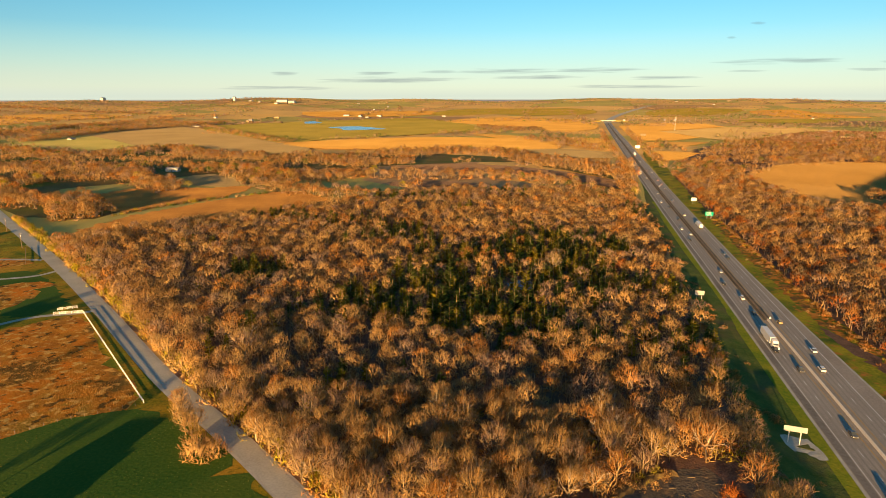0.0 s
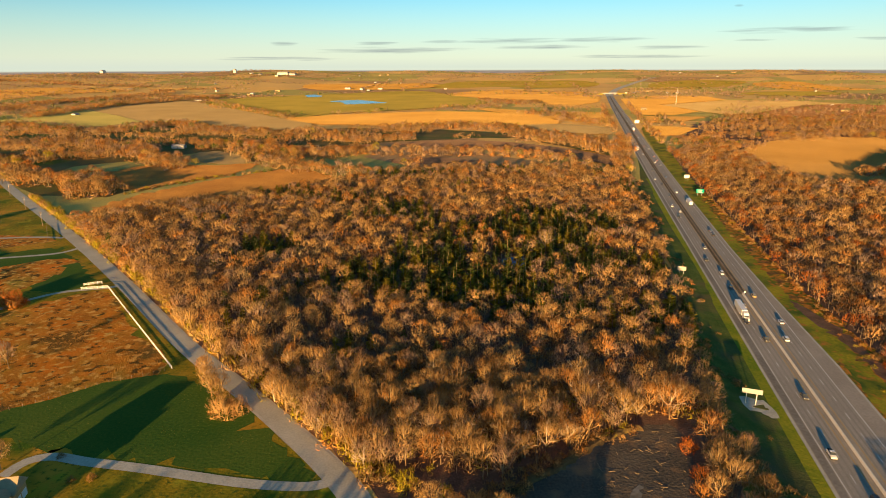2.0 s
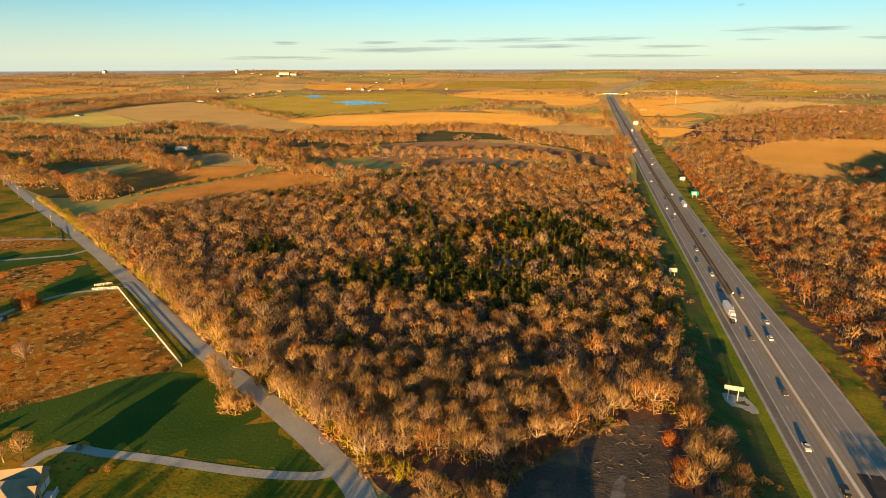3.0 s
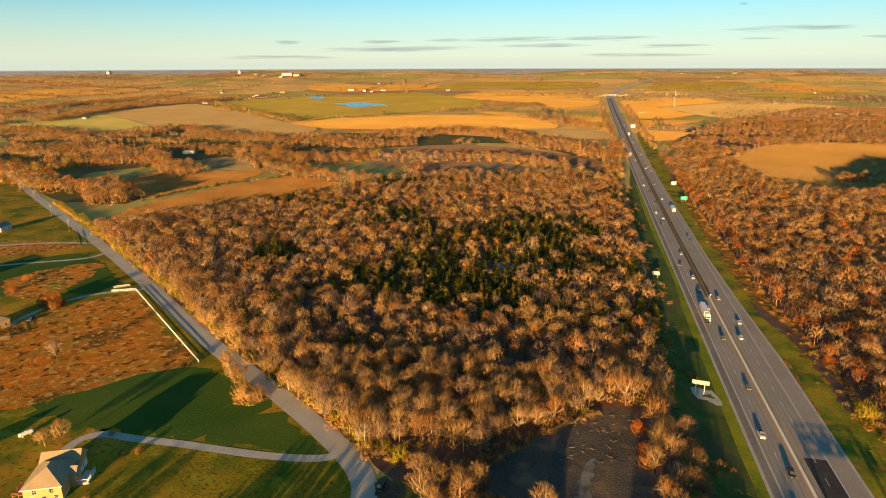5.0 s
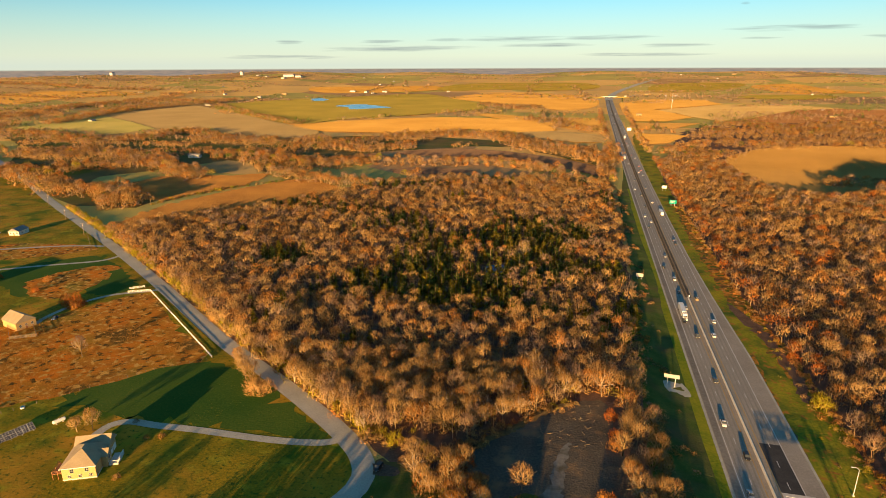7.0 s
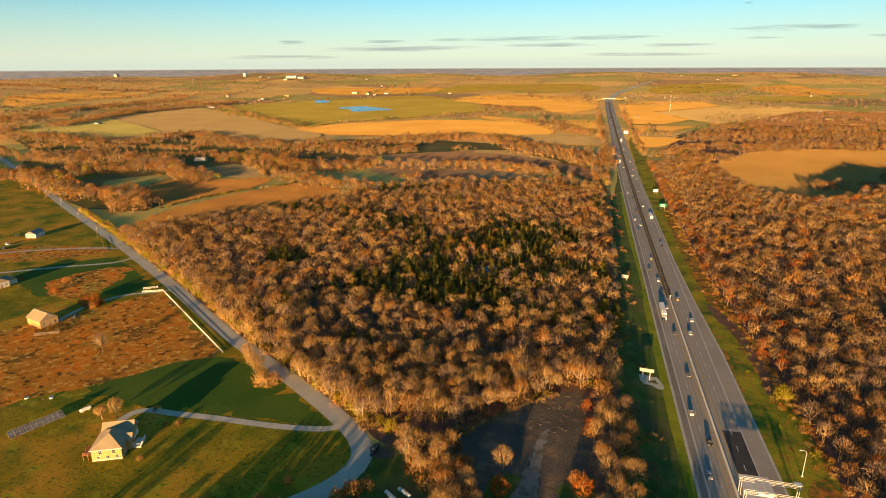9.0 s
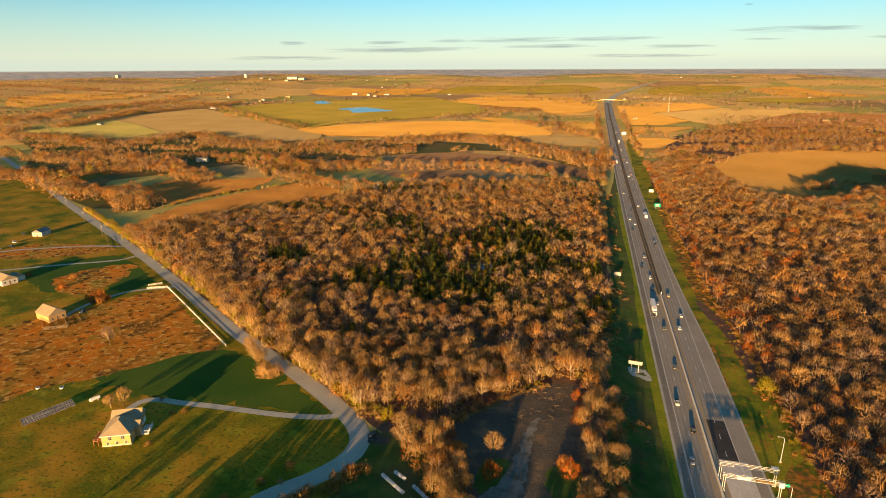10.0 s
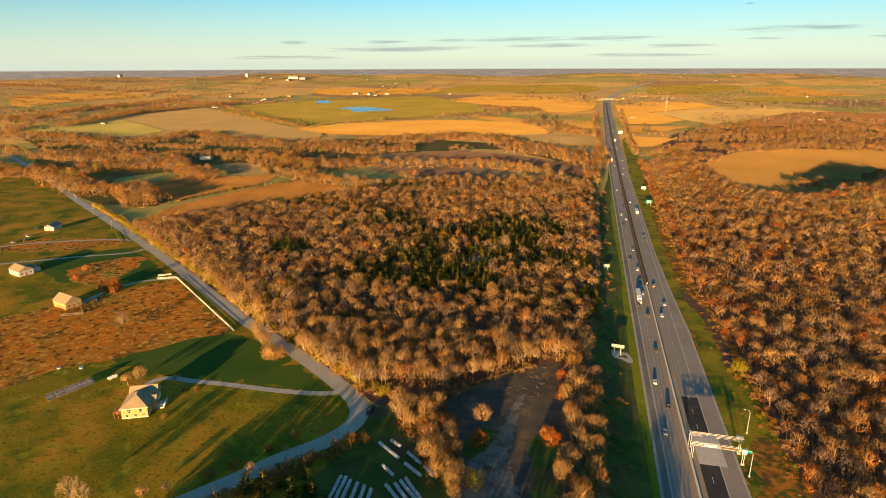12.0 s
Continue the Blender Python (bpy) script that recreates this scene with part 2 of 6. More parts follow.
M_GRAVEL = material("gravel", (0.38, 0.36, 0.29), (0.55, 0.52, 0.43), 1.5, 0.95, 0.05)
M_CONCRETE = material("concrete", (0.52, 0.48, 0.42), (0.68, 0.63, 0.55), 1.0, 0.85, 0.01)
M_PALECONCRETE = material("pale_concrete", (0.66, 0.60, 0.50), (0.80, 0.74, 0.63), 1.0, 0.85, 0.01)
M_WHITE = material("white_line", (0.62, 0.60, 0.56), (0.78, 0.76, 0.72), 3.0, 0.7)
M_YELLOW = material("yellow_line", (0.45, 0.26, 0.05), (0.58, 0.36, 0.08), 3.0, 0.7)
M_STUBBLE = material("gold_stubble", (0.46, 0.255, 0.055), (0.60, 0.36, 0.09), 2.0, 0.95, 0.5, big=0.008)
M_STRAW = material("straw_rows", (0.36, 0.205, 0.055), (0.50, 0.295, 0.085), 2.0, 0.95, 0.5, big=0.008)
M_TAN = material("tan_stubble", (0.25, 0.185, 0.085), (0.34, 0.255, 0.12), 2.0, 0.95, 0.5, big=0.008)
M_BROWN = material("brown_stubble", (0.32, 0.15, 0.04), (0.50, 0.25, 0.06), 2.0, 0.95, 0.5, big=0.03)
M_PASTURE = material("pasture", (0.25, 0.215, 0.04), (0.40, 0.30, 0.06), 2.0, 0.95, 0.5, big=0.007)
# Dark field colour that carries the shade of the tree belts.
M_SHADEDFIELD = material("shade_dark_soil", (0.15, 0.09, 0.055), (0.24, 0.15, 0.09), 2.0, 0.95, 0.5, big=0.01)
M_PALE = material("pale_stubble", (0.40, 0.28, 0.10), (0.50, 0.36, 0.15), 2.0, 0.95, 0.5, big=0.01)
M_PALEGREEN = material("pale_pasture", (0.26, 0.25, 0.08), (0.37, 0.32, 0.11), 2.0, 0.95, 0.5, big=0.01)
M_RED = material("red_brown_soil", (0.24, 0.12, 0.05), (0.34, 0.175, 0.07), 2.0, 0.95, 0.5, big=0.01)
# Blue base colour stands in for the sky reflected in water.
M_WATER = material("sky_toned_water", (0.02, 0.15, 0.31), (0.03, 0.18, 0.36), 0.1, 0.2, spec=0.5)
M_BARK = material("bark", (0.30, 0.215, 0.115), (0.46, 0.34, 0.19), 3.0, 0.9)
M_PALEBARK = material("pale_bark", (0.42, 0.34, 0.25), (0.62, 0.52, 0.40), 2.0, 0.85)
TWIGS = [
    twig("twigs_tan", (0.510, 0.306, 0.114), (0.593, 0.359, 0.134)),
    twig("twigs_grey", (0.363, 0.235, 0.151), (0.437, 0.286, 0.186)),
    twig("twigs_russet", (0.501, 0.222, 0.057), (0.571, 0.266, 0.070)),
    twig("twigs_brown", (0.324, 0.181, 0.065), (0.390, 0.221, 0.082)),
    twig("twigs_pale", (0.469, 0.308, 0.133), (0.545, 0.368, 0.166)),
    twig("leaves_orange", (0.420, 0.110, 0.020), (0.520, 0.190, 0.040)),
    twig("leaves_cedar", (0.068, 0.119, 0.026), (0.189, 0.224, 0.039)),
    twig("leaves_yellow_green", (0.297, 0.253, 0.022), (0.484, 0.385, 0.033)),
    twig("grass_blades", (0.140, 0.170, 0.026), (0.340, 0.260, 0.066)),
    twig("prairie_blades", (0.380, 0.150, 0.020), (0.560, 0.280, 0.050)),
]

# ---- ground ----


def smooth(s):
    s = np.clip(s, 0, 1)
    return s * s * (3 - 2 * s)


def hx(y, u=0.0):
    """The x of a line u metres right of the highway's middle."""
    return 12.55 + 0.0268 * y + 4.58e-6 * y * y + u


def ground_z(x, y):
    """Height of the land: farmland that falls six metres to the highway and swells far off; a wooded knoll and a hollow
    field in the east are shaped to cast shade there.
    """
    x, y = np.asarray(x, float), np.asarray(y, float)
    s = smooth((np.hypot(x + 60, y + 250) - 2500) / 2400)
    hill = 1 + 0.12 * np.sin(x / 430.0) + 0.10 * np.sin(x / 197.0 + y / 600.0)
    low = 6.0 * smooth((x - hx(y) + 52) / 32) * (1 - smooth((y - 300) / 900))
    return 80 * s * hill - low + 34 * np.exp(-(((x - 335) / 80) ** 2) - ((y - 335) / 75) ** 2) - 9 * np.exp(-(((x - 330) / 110) ** 2) - ((y - 570) / 110) ** 2)


def stand(x, y, up=0.0, turn=0.0):
    """A pose upright on the land, turned by radians."""
    return Matrix.Translation((x, y, float(ground_z(x, y)) + up)) @ Matrix.Rotation(turn, 4, "Z")


def arrays(name, verts, tris, mats, index=None, smooth=False, parent=None, normals=None):
    """One mesh object from arrays of corners and triangles."""
    verts, tris = np.asarray(verts, np.float32), np.asarray(tris, np.int32)
    me = bpy.data.meshes.new(name)
    me.vertices.add(len(verts))
    me.vertices.foreach_set("co", verts.ravel())
    me.loops.add(tris.size)
    me.loops.foreach_set("vertex_index", tris.ravel())
    me.polygons.add(len(tris))
    me.polygons.foreach_set("loop_start", np.arange(0, tris.size, 3, dtype=np.int32))
    if index is not None:
        me.polygons.foreach_set("material_index", np.asarray(index, np.int32))
    if smooth:
        me.polygons.foreach_set("use_smooth", np.ones(len(tris), bool))
    for m in mats if isinstance(mats, (list, tuple)) else [mats]:
        me.materials.append(m)
    me.update()
    me.validate()
    if normals is not None:
        me.attributes.new("custom_normal", "FLOAT_VECTOR", "POINT").data.foreach_set("vector", np.asarray(normals, np.float32).ravel())
    ob = new(name, me)
    if parent is not None:
        ob.parent = parent
    return ob


def curve_points(pts, step=6.0, closed=False):
    """A smooth line through a few points (Catmull-Rom), cut into even steps."""
    p = np.array(pts, float)
    n = len(p)
    out = []
    for i in range(n if closed else n - 1):
        a, b, c, d = (p[(i + k) % n] if closed else p[min(max(i + k, 0), n - 1)] for k in (-1, 0, 1, 2))
        k = max(2, int(np.hypot(*(c - b)[:2]) / step))
        for s in np.arange(k) / k:
            out.append(0.5 * (2 * b + (c - a) * s + (2 * a - 5 * b + 4 * c - d) * s**2 + (3 * b - a - 3 * c + d) * s**3))
    if not closed:
        out.append(p[-1])
    return np.array(out)


def patch(name, pts, z, mat, label, ragged=1.5, step=8.0, category="field", curve=True, seed=1):
    """A flat piece of land with a ragged outline, laid on the sheet of ground."""
    line = curve_points(pts, step, True) if curve else np.array(pts, float)
    rng = np.random.default_rng(seed)
    line = line + rng.normal(0, ragged, line.shape)
    bm = bmesh.new()
    vs = [bm.verts.new((x, y, 0)) for x, y in line]
    es = [bm.edges.new((vs[i], vs[(i + 1) % len(vs)])) for i in range(len(vs))]
    bmesh.ops.triangle_fill(bm, use_beauty=True, use_dissolve=False, edges=es)
    lo, hi = line.min(0), line.max(0)
    for axis, cuts in ((0, [*range(-64, 56, 8), *range(60, 700, 40)]), (1, range(-420, 1200, 60))):
        for c in cuts:
            if lo[axis] < c < hi[axis] and hi[0] > -60 and lo[1] < 1200:
                n = (1, 0, 0) if axis == 0 else (0, 1, 0)
                bmesh.ops.bisect_plane(bm, geom=bm.verts[:] + bm.edges[:] + bm.faces[:], plane_co=(c * (1 - axis), c * axis, 0), plane_no=n)
    for f in bm.faces:
        if f.normal.z < 0:
            f.normal_flip()
    for v in bm.verts:
        v.co.z = float(ground_z(v.co.x, v.co.y)) + z
    me = bpy.data.meshes.new(name)
    bm.to_mesh(me)
    bm.free()
    me.materials.append(mat)
    return tagged(new(name, me), label, category, kind="structure")


def field(pts, mat, label, row=3.0, high=0.5, z=0.1, name="crop_field", category="field", straight=False):
    """A stubble field: rows of stalks as long low ridges inside an outline."""
    line = np.array(pts, float) if straight else curve_points(pts, 20.0, True)
    v, f = [], []
    ys = np.arange(line[:, 1].min() + row, line[:, 1].max(), row / 2)
    rng = np.random.default_rng(3)
    nxt = np.roll(line, -1, 0)
    for k, y in enumerate(ys):
        cut = (line[:, 1] > y) != (nxt[:, 1] > y)
        a, b = line[cut], nxt[cut]
        xs = np.sort(a[:, 0] + (y - a[:, 1]) / (b[:, 1] - a[:, 1]) * (b[:, 0] - a[:, 0]))
        for x0, x1 in zip(xs[::2], xs[1::2]):
            n = max(2, int((x1 - x0) / (60 if y > 1000 else 20)))
            x = np.linspace(x0 + rng.normal(0, 2), x1 + rng.normal(0, 2), n + 1)
            base = len(v)
            low = z if k % 2 == 0 else z + high
            top = z + high if k % 2 == 0 else z
            for q in x:
                g = float(ground_z(q, y))
                v += [(q, y, g + low), (q, y + row / 2, g + top)]
            for q in range(n):
                i = base + 2 * q
                f += [(i, i + 2, i + 1), (i + 1, i + 2, i + 3)]
    return tagged(arrays(name, v, f, mat), label, category, kind="structure")


def ribbon(name, line, left, right, z, mat, parent=None):
    """A strip of road surface between two offsets from a line (numbers, or one for each point)."""
    d = np.gradient(line, axis=0)
    d /= np.linalg.norm(d, axis=1)[:, None]
    n = np.stack([d[:, 1], -d[:, 0]], 1)
    a, b = line + n * np.reshape(left, (-1, 1)), line + n * np.reshape(right, (-1, 1))
    v = np.concatenate([np.c_[a, ground_z(*a.T) + z], np.c_[b, ground_z(*b.T) + z]])
    k = len(line)
    i = np.arange(k - 1)
    return arrays(name, v, np.concatenate([np.c_[i, i + k, i + 1], np.c_[i + 1, i + k, i + k + 1]]), mat, parent=parent)


def land():
    rings = np.concatenate([np.linspace(0, 1000, 61)[1:], np.arange(1010, 2400, 6.0), np.arange(2400, 4805, 9.0)])
    seg = 120
    ang = np.linspace(0, 2 * np.pi, seg, endpoint=False)
    xy = np.concatenate([[[0, 0]], np.stack([np.outer(rings, np.sin(ang)), np.outer(rings, np.cos(ang))], -1).reshape(-1, 2)]) + (-60, -250)
    v = np.c_[xy, ground_z(*xy.T)]
    r = np.hypot(xy[:, 0] + 60, xy[:, 1] + 250)
    v[:, 2] -= 1.0 * (np.abs(xy[:, 0] + 10) < 75) * (xy[:, 1] < 1200)  # the bed under verges and road
    v[:, 2] += np.random.default_rng(8).uniform(-3.6, 0.0, len(v)) * np.clip((r - 1000) / 300, 0, 1)  # rough crops and grass
    j = np.arange(seg)
    k = (j + 1) % seg
    tris = [np.c_[0 * j, 1 + k, 1 + j]]
    for r in range(len(rings) - 1):
        a, b = 1 + r * seg, 1 + (r + 1) * seg
        tris += [np.c_[a + j, a + k, b + j], np.c_[a + k, b + k, b + j]]
    return tagged(arrays("ground", v, np.concatenate(tris), M_FARM, smooth=True), "rolling farmland with dry autumn grass reaching the horizon", "ground", kind="structure")


land()
WOOD = [(-139, -127), (-172, -105), (-217, -73), (-271, -31), (-370, 44), (-447, 104), (-443, 117), (-416, 158), (-383, 191), (-344, 225), (-317, 272), (-271, 368), (-187, 406), (-100, 420), (-21.8, 410.7), (-12.6, 355.5), (-19.7, 89.8), (-25.1, -13.3), (-32.7, -87.1), (-50, -81), (-63, -90), (-84, -109), (-98, -125), (-121, -124)]
WOOD_EAST = [(49.3, -237), (51.4, -17.5), (47.2, 82.9), (51.4, 235.5), (57.2, 450.5), (64.2, 628.7), (156.9, 638.4), (166.9, 520.7), (201.2, 430.2), (258.6, 500.8), (309.7, 495.8), (447.9, 570.1), (726.5, 589.7), (735.1, -237)]
HOLLOW = [(171, 646), (219, 738), (292, 811), (385, 839), (503, 818), (361, 496), (262, 382), (216, 380), (177, 403), (158, 486)]
WOOD_FAR = [(-1290, 790), (-915, 690), (-890, 830), (-605, 695), (-540, 800), (-380, 845), (-180, 800), (-30, 715), (-19.9, 541.2), (-75, 620), (-180, 720), (-340, 640), (-430, 490), (-455, 410), (-560, 480), (-610, 390), (-650, 320), (-480, 215), (-520, 190), (-590, 205), (-760, 350), (-850, 390), (-1000, 560)]
WOOD_NE = [(120, 790), (250, 1150), (620, 1300), (560, 880), (240, 750), (180, 640)]
patch("forest_floor", WOOD, 0.05, M_LITTER, "brown leaf litter under the bare wood", category="ground")
patch("forest_floor", [(-137, -126), (-99, -112), (-60, -78), (-22.6, -77.6), (-24.5, -207), (-60, -210), (-74, -199), (-86, -180), (-98, -160), (-112, -148), (-126, -140)], 0.06, M_LITTER, "brown leaf litter round the clearing", 0.8, 4, category="ground")
patch("forest_floor", WOOD_EAST, 0.05, M_LITTER, "brown leaf litter under the bare wood", category="ground")
patch("meadow", WOOD_FAR, 0.12, M_MEADOW, "rough brown and green meadow lying between belts of trees", 4, 20, category="ground")
patch("meadow", WOOD_NE, 0.12, M_LITTER, "brown meadow lying between belts of trees", 4, 20, category="ground")
LAWN = [(-128, -170), (-131, -146), (-150, -131), (-195, -97), (-240, -65), (-318, -4), (-395, 53), (-480, 113), (-612, 207), (-760, 310), (-900, 250), (-800, 60), (-640, -120), (-480, -280), (-300, -420), (-60, -420), (-40, -200), (-90, -180)]
patch("verge", [(-39.6, -421.3), (-35.7, -199.1), (-29.4, -86.7), (-22.9, 7.2), (-16.3, 112.6), (-5.8, 387.5), (2.5, 528.3), (22.3, 724.8), (32.5, 724.8), (-0.9, 13.9), (-5.1, -174.3), (-11.4, -425.2)], 0.07, M_SHADEGRASS, "grass verge between wood and highway, shade put into its dark green", 0.8, 6, "verge")
patch("verge", [(17.9, -425.2), (26.3, -174.3), (29.4, 13.9), (28.4, 118.4), (34.6, 327.4), (61.4, 913.1), (81.7, 913.1), (57.2, 450.5), (49.3, 235.5), (45.1, 82.9), (49.3, -17.5), (47.2, -237), (47.2, -425.2)], 0.07, M_EASTVERGE, "grassy highway verge with fallen leaves", 0.8, 6, "verge")
patch("leaf_drift", [(26.8, -200.5), (27.3, -143), (28.4, -90.7), (31, -38.4), (33.1, -17.5), (30.5, -15.4), (29.4, -48.9), (26.8, -101.1), (26.1, -143), (25.5, -200.5)], 0.11, M_DRIFT, "orange fallen leaves along the shoulder", 0.5, 3, "ground")
patch("leaf_drift", [(31.5, -200.5), (31.5, -153.4), (34.6, -130.4), (42, -120), (46.1, -117.9), (48.2, -153.4), (48.2, -200.5)], 0.11, M_DRIFT, "orange fallen leaves on the grassy slope", 1.5, 3, "ground")
patch("leaf_drift", [(43, -59.3), (42, -7), (39.9, 24.3), (37.8, 76.6), (38.8, 149.8), (42, 233.4), (49.2, 358.5), (55.5, 358.5), (51.4, 233.4), (48.2, 82.9), (50.3, 24.3), (49.3, -59.3)], 0.11, M_DRIFT, "orange fallen leaves along the wood's edge", 1.2, 4, "ground")
# Flat dark strip: stands for a ditch's soil and the shade in it.
patch("gully", [(36, 54), (42, 40), (48, 14), (48, -10), (51, -22), (45, -57), (41, -58), (43, -33), (42, 5), (37, 30)], 0.14, M_LITTER, "dark litter strip under the wood edge for a shaded gully", 0.8, 3, "ground")
patch("gravel_pad", [(-17.5, -54), (-9.6, -51), (-6.5, -64.5), (-15.8, -62.6)], 0.12, M_GRAVEL, "grey gravel pad under a billboard", 0.3, 2, "gravel")
# The bale field's dark green holds the shade of trees to the south.
patch("lawn", [(-127, -141), (-112, -147), (-97, -158), (-85, -177), (-75, -198), (-90, -208), (-132, -208), (-128, -170), (-128, -150)], 0.08, M_SHADEGRASS, "green grass where wrapped bales lie, darkened for tree shade", 0.8, 3)
patch("lawn", LAWN, 0.04, M_GRASS, "mown green lawn and pasture beside the country road", 1.0)
patch("lawn", [(-152, -134), (-195, -100), (-232, -86), (-255, -100), (-276, -126), (-262, -133), (-235, -135), (-205, -135), (-175, -135)], 0.07, M_LUSHSHADE, "lush green grass round the driveway, darkened for shade", 2.5, 3)
patch("lawn", [(-458, 5), (-438, 23), (-408, 48), (-372, 27), (-338, 1), (-337, -14), (-357, -21), (-376, -4), (-401, 5), (-406, -6), (-389, -31), (-410, -26)], 0.06, M_LUSHSHADE, "greener grass between the driveways, darkened for house and tree shade", 2.0, 4)
PRAIRIE = [(-315, -16), (-275, -50), (-234, -82), (-251, -98), (-275, -126), (-295, -142), (-306, -164), (-350, -190), (-420, -130), (-381, -95), (-368, -75), (-347, -51), (-332, -26)]
patch("prairie_field", PRAIRIE, 0.09, M_PRAIRIE, "uncut field of rust-orange prairie grass", 1.0, 5)
patch("prairie_field", [(-514, 27), (-495, 64), (-436, 68), (-422, 59), (-476, 23)], 0.09, M_PRAIRIE, "narrow strip of rust-orange prairie grass", 1.0, 5)
patch("prairie_field", [(-412, -5), (-389, 28), (-371, 24), (-364, -26), (-388, -31)], 0.09, M_PRAIRIE, "patch of rust-orange prairie grass in the lawn", 2.0, 5)
CLEARING = [(-98, -131), (-84, -114), (-72, -101), (-52, -85.5), (-45, -90), (-43, -100), (-41, -122), (-41, -150), (-46, -172), (-54, -198), (-76, -198), (-80, -174), (-85, -160), (-92, -143)]
patch("clearing", CLEARING, 0.09, M_DIRT, "cleared bare dirt beside the wood", 0.8, 4, category="ground")
field([(-455, 122), (-467, 187), (-456, 241), (-430, 308), (-390, 370), (-335, 335), (-300, 275), (-335, 220), (-375, 180), (-415, 140)], M_BROWN, "reddish-brown harvested field")
field([(-578, 298), (-564, 367), (-489, 373), (-450, 400), (-441, 317), (-470, 255), (-493, 222)], M_BROWN, "reddish-brown harvested field beyond a hedge")
field([(-562, 412), (-563, 490), (-479, 433), (-472, 384)], M_TAN, "small tan field between trees")
field([(-1381, 890), (-1423, 1310), (-1404, 1651), (-738, 1042), (-580, 872), (-624, 760), (-922, 880), (-940, 724), (-1330, 842)], M_TAN, "wide tan stubble field")
field([(-1321, 1697), (-1051, 2232), (-718, 2500), (-342, 1749), (-463, 1417), (-652, 1187), (-760, 1085)], M_PASTURE, "olive-green pasture round a pond", high=0.35, name="pasture")
field([(-698, 1048), (-447, 1276), (-219, 1259), (-104, 1091), (-127, 962), (-421, 911), (-599, 916)], M_STUBBLE, "golden stubble field")
field([(-207, 893), (-110, 988), (1, 919), (-10, 813), (-116, 830)], M_TAN, "tan field with rows of stubble")
field([(-334, 605), (-257, 674), (-163, 662), (-73, 596), (-16, 518), (-20, 456), (-73, 517), (-172, 578)], M_SHADEDFIELD, "brown field between trees, their shade put into its dark colour")
field([(-295, 462), (-245, 485), (-189, 467), (-212, 440), (-275, 425)], M_SHADEDFIELD, "brown field between trees, their shade put into its dark colour")
field(HOLLOW, M_STRAW, "tan stubble field framed by woods", z=0.7)
field([(118, 2007), (267, 2283), (456, 2234), (469, 1998), (198, 1682), (237, 1532), (262, 1404), (179, 1272), (88, 1256)], M_STUBBLE, "golden stubble field by the highway", straight=True)
field([(202, 1658), (466, 1968), (626, 2023), (792, 1828), (627, 1729), (440, 1452), (305, 1295), (267, 1405), (245, 1534)], M_PALE, "wide pale tan stubble field", straight=True)
field([(344, 1286), (492, 1535), (627, 1729), (782, 1802), (910, 1731), (743, 1356), (606, 1332), (481, 1266)], M_RED, "reddish-brown ploughed field", straight=True)
field([(87, 1212), (245, 1225), (167, 1094), (83, 1067)], M_STRAW, "pale field with rows of stubble", straight=True)
field([(72, 990), (171, 958), (116, 838), (73, 815)], M_STUBBLE, "golden field beside the highway", straight=True)
field([(852, 3052), (1076, 3176), (1128, 2865), (1218, 2646), (1085, 2617), (913, 2644), (828, 2856)], M_STUBBLE, "far golden field", 6.0, 0.8)
field([(623, 2412), (720, 2531), (987, 2529), (979, 2386), (805, 2297), (674, 2352)], M_PASTURE, "far olive pasture", 6.0, 0.8, name="pasture")
field([(353, 3045), (520, 3216), (832, 3192), (748, 2949), (581, 2772), (344, 2728)], M_PASTURE, "far olive pasture", 6.0, 0.8, name="pasture")
field([(-756, 2930), (-589, 3282), (-93, 3396), (96, 3163), (30, 2916), (-199, 2829), (-437, 2867), (-652, 2722)], M_PASTURE, "far olive pasture", 6.0, 0.8, name="pasture")
field([(-566, 2282), (-406, 2611), (-81, 2580), (43, 2368), (21, 1781), (-104, 1631), (-194, 1893), (-324, 1937)], M_STUBBLE, "golden field by the highway", 4.0, 0.6)
field([(-1367, 844), (-1436, 976), (-1424, 1095), (-1366, 1179), (-1150, 1024), (-982, 886), (-989, 781), (-1031, 731), (-1125, 788), (-1215, 819), (-1282, 808)], M_PALEGREEN, "pale green pasture beside the tan field", z=0.8, name="pasture", straight=True)
patch("pond", [(-869, 1700), (-800, 1640), (-750, 1543), (-690, 1600), (-639, 1644), (-700, 1700), (-803, 1800)], 0.6, M_WATER, "blue farm pond in a pasture", 4, 25, category="pond")
field([(-1410, 2832), (-829, 3047), (-761, 2744), (-1212, 2502)], M_STUBBLE, "far golden field", 6.0, 0.8)
field([(-2460, 1900), (-2369, 2204), (-1989, 2180), (-2126, 1903), (-2090, 1551)], M_STUBBLE, "far golden field", 5.0, 0.6)
field([(-337, 1460), (-152, 1344), (9, 1314), (5, 1032), (-108, 1120), (-252, 1290)], M_STUBBLE, "golden field by the highway", 4.0, 0.5)
patch("pond", [(-1128, 2077), (-1121, 2161), (-1030, 2049), (-1043, 1963)], 0.7, M_WATER, "distant blue farm pond", 6, 25, category="pond")
patch("pond", [(-119, 77), (-108, 86), (-103, 72), (-113, 64)], 0.12, M_WATER, "small pond in the wood", 0.5, 3, category="pond")

# ---- roads ----
HY = np.concatenate([np.arange(-420, 700, 10.0), np.arange(700, 2450, 25.0)])
HIGHWAY = np.c_[hx(HY), HY]


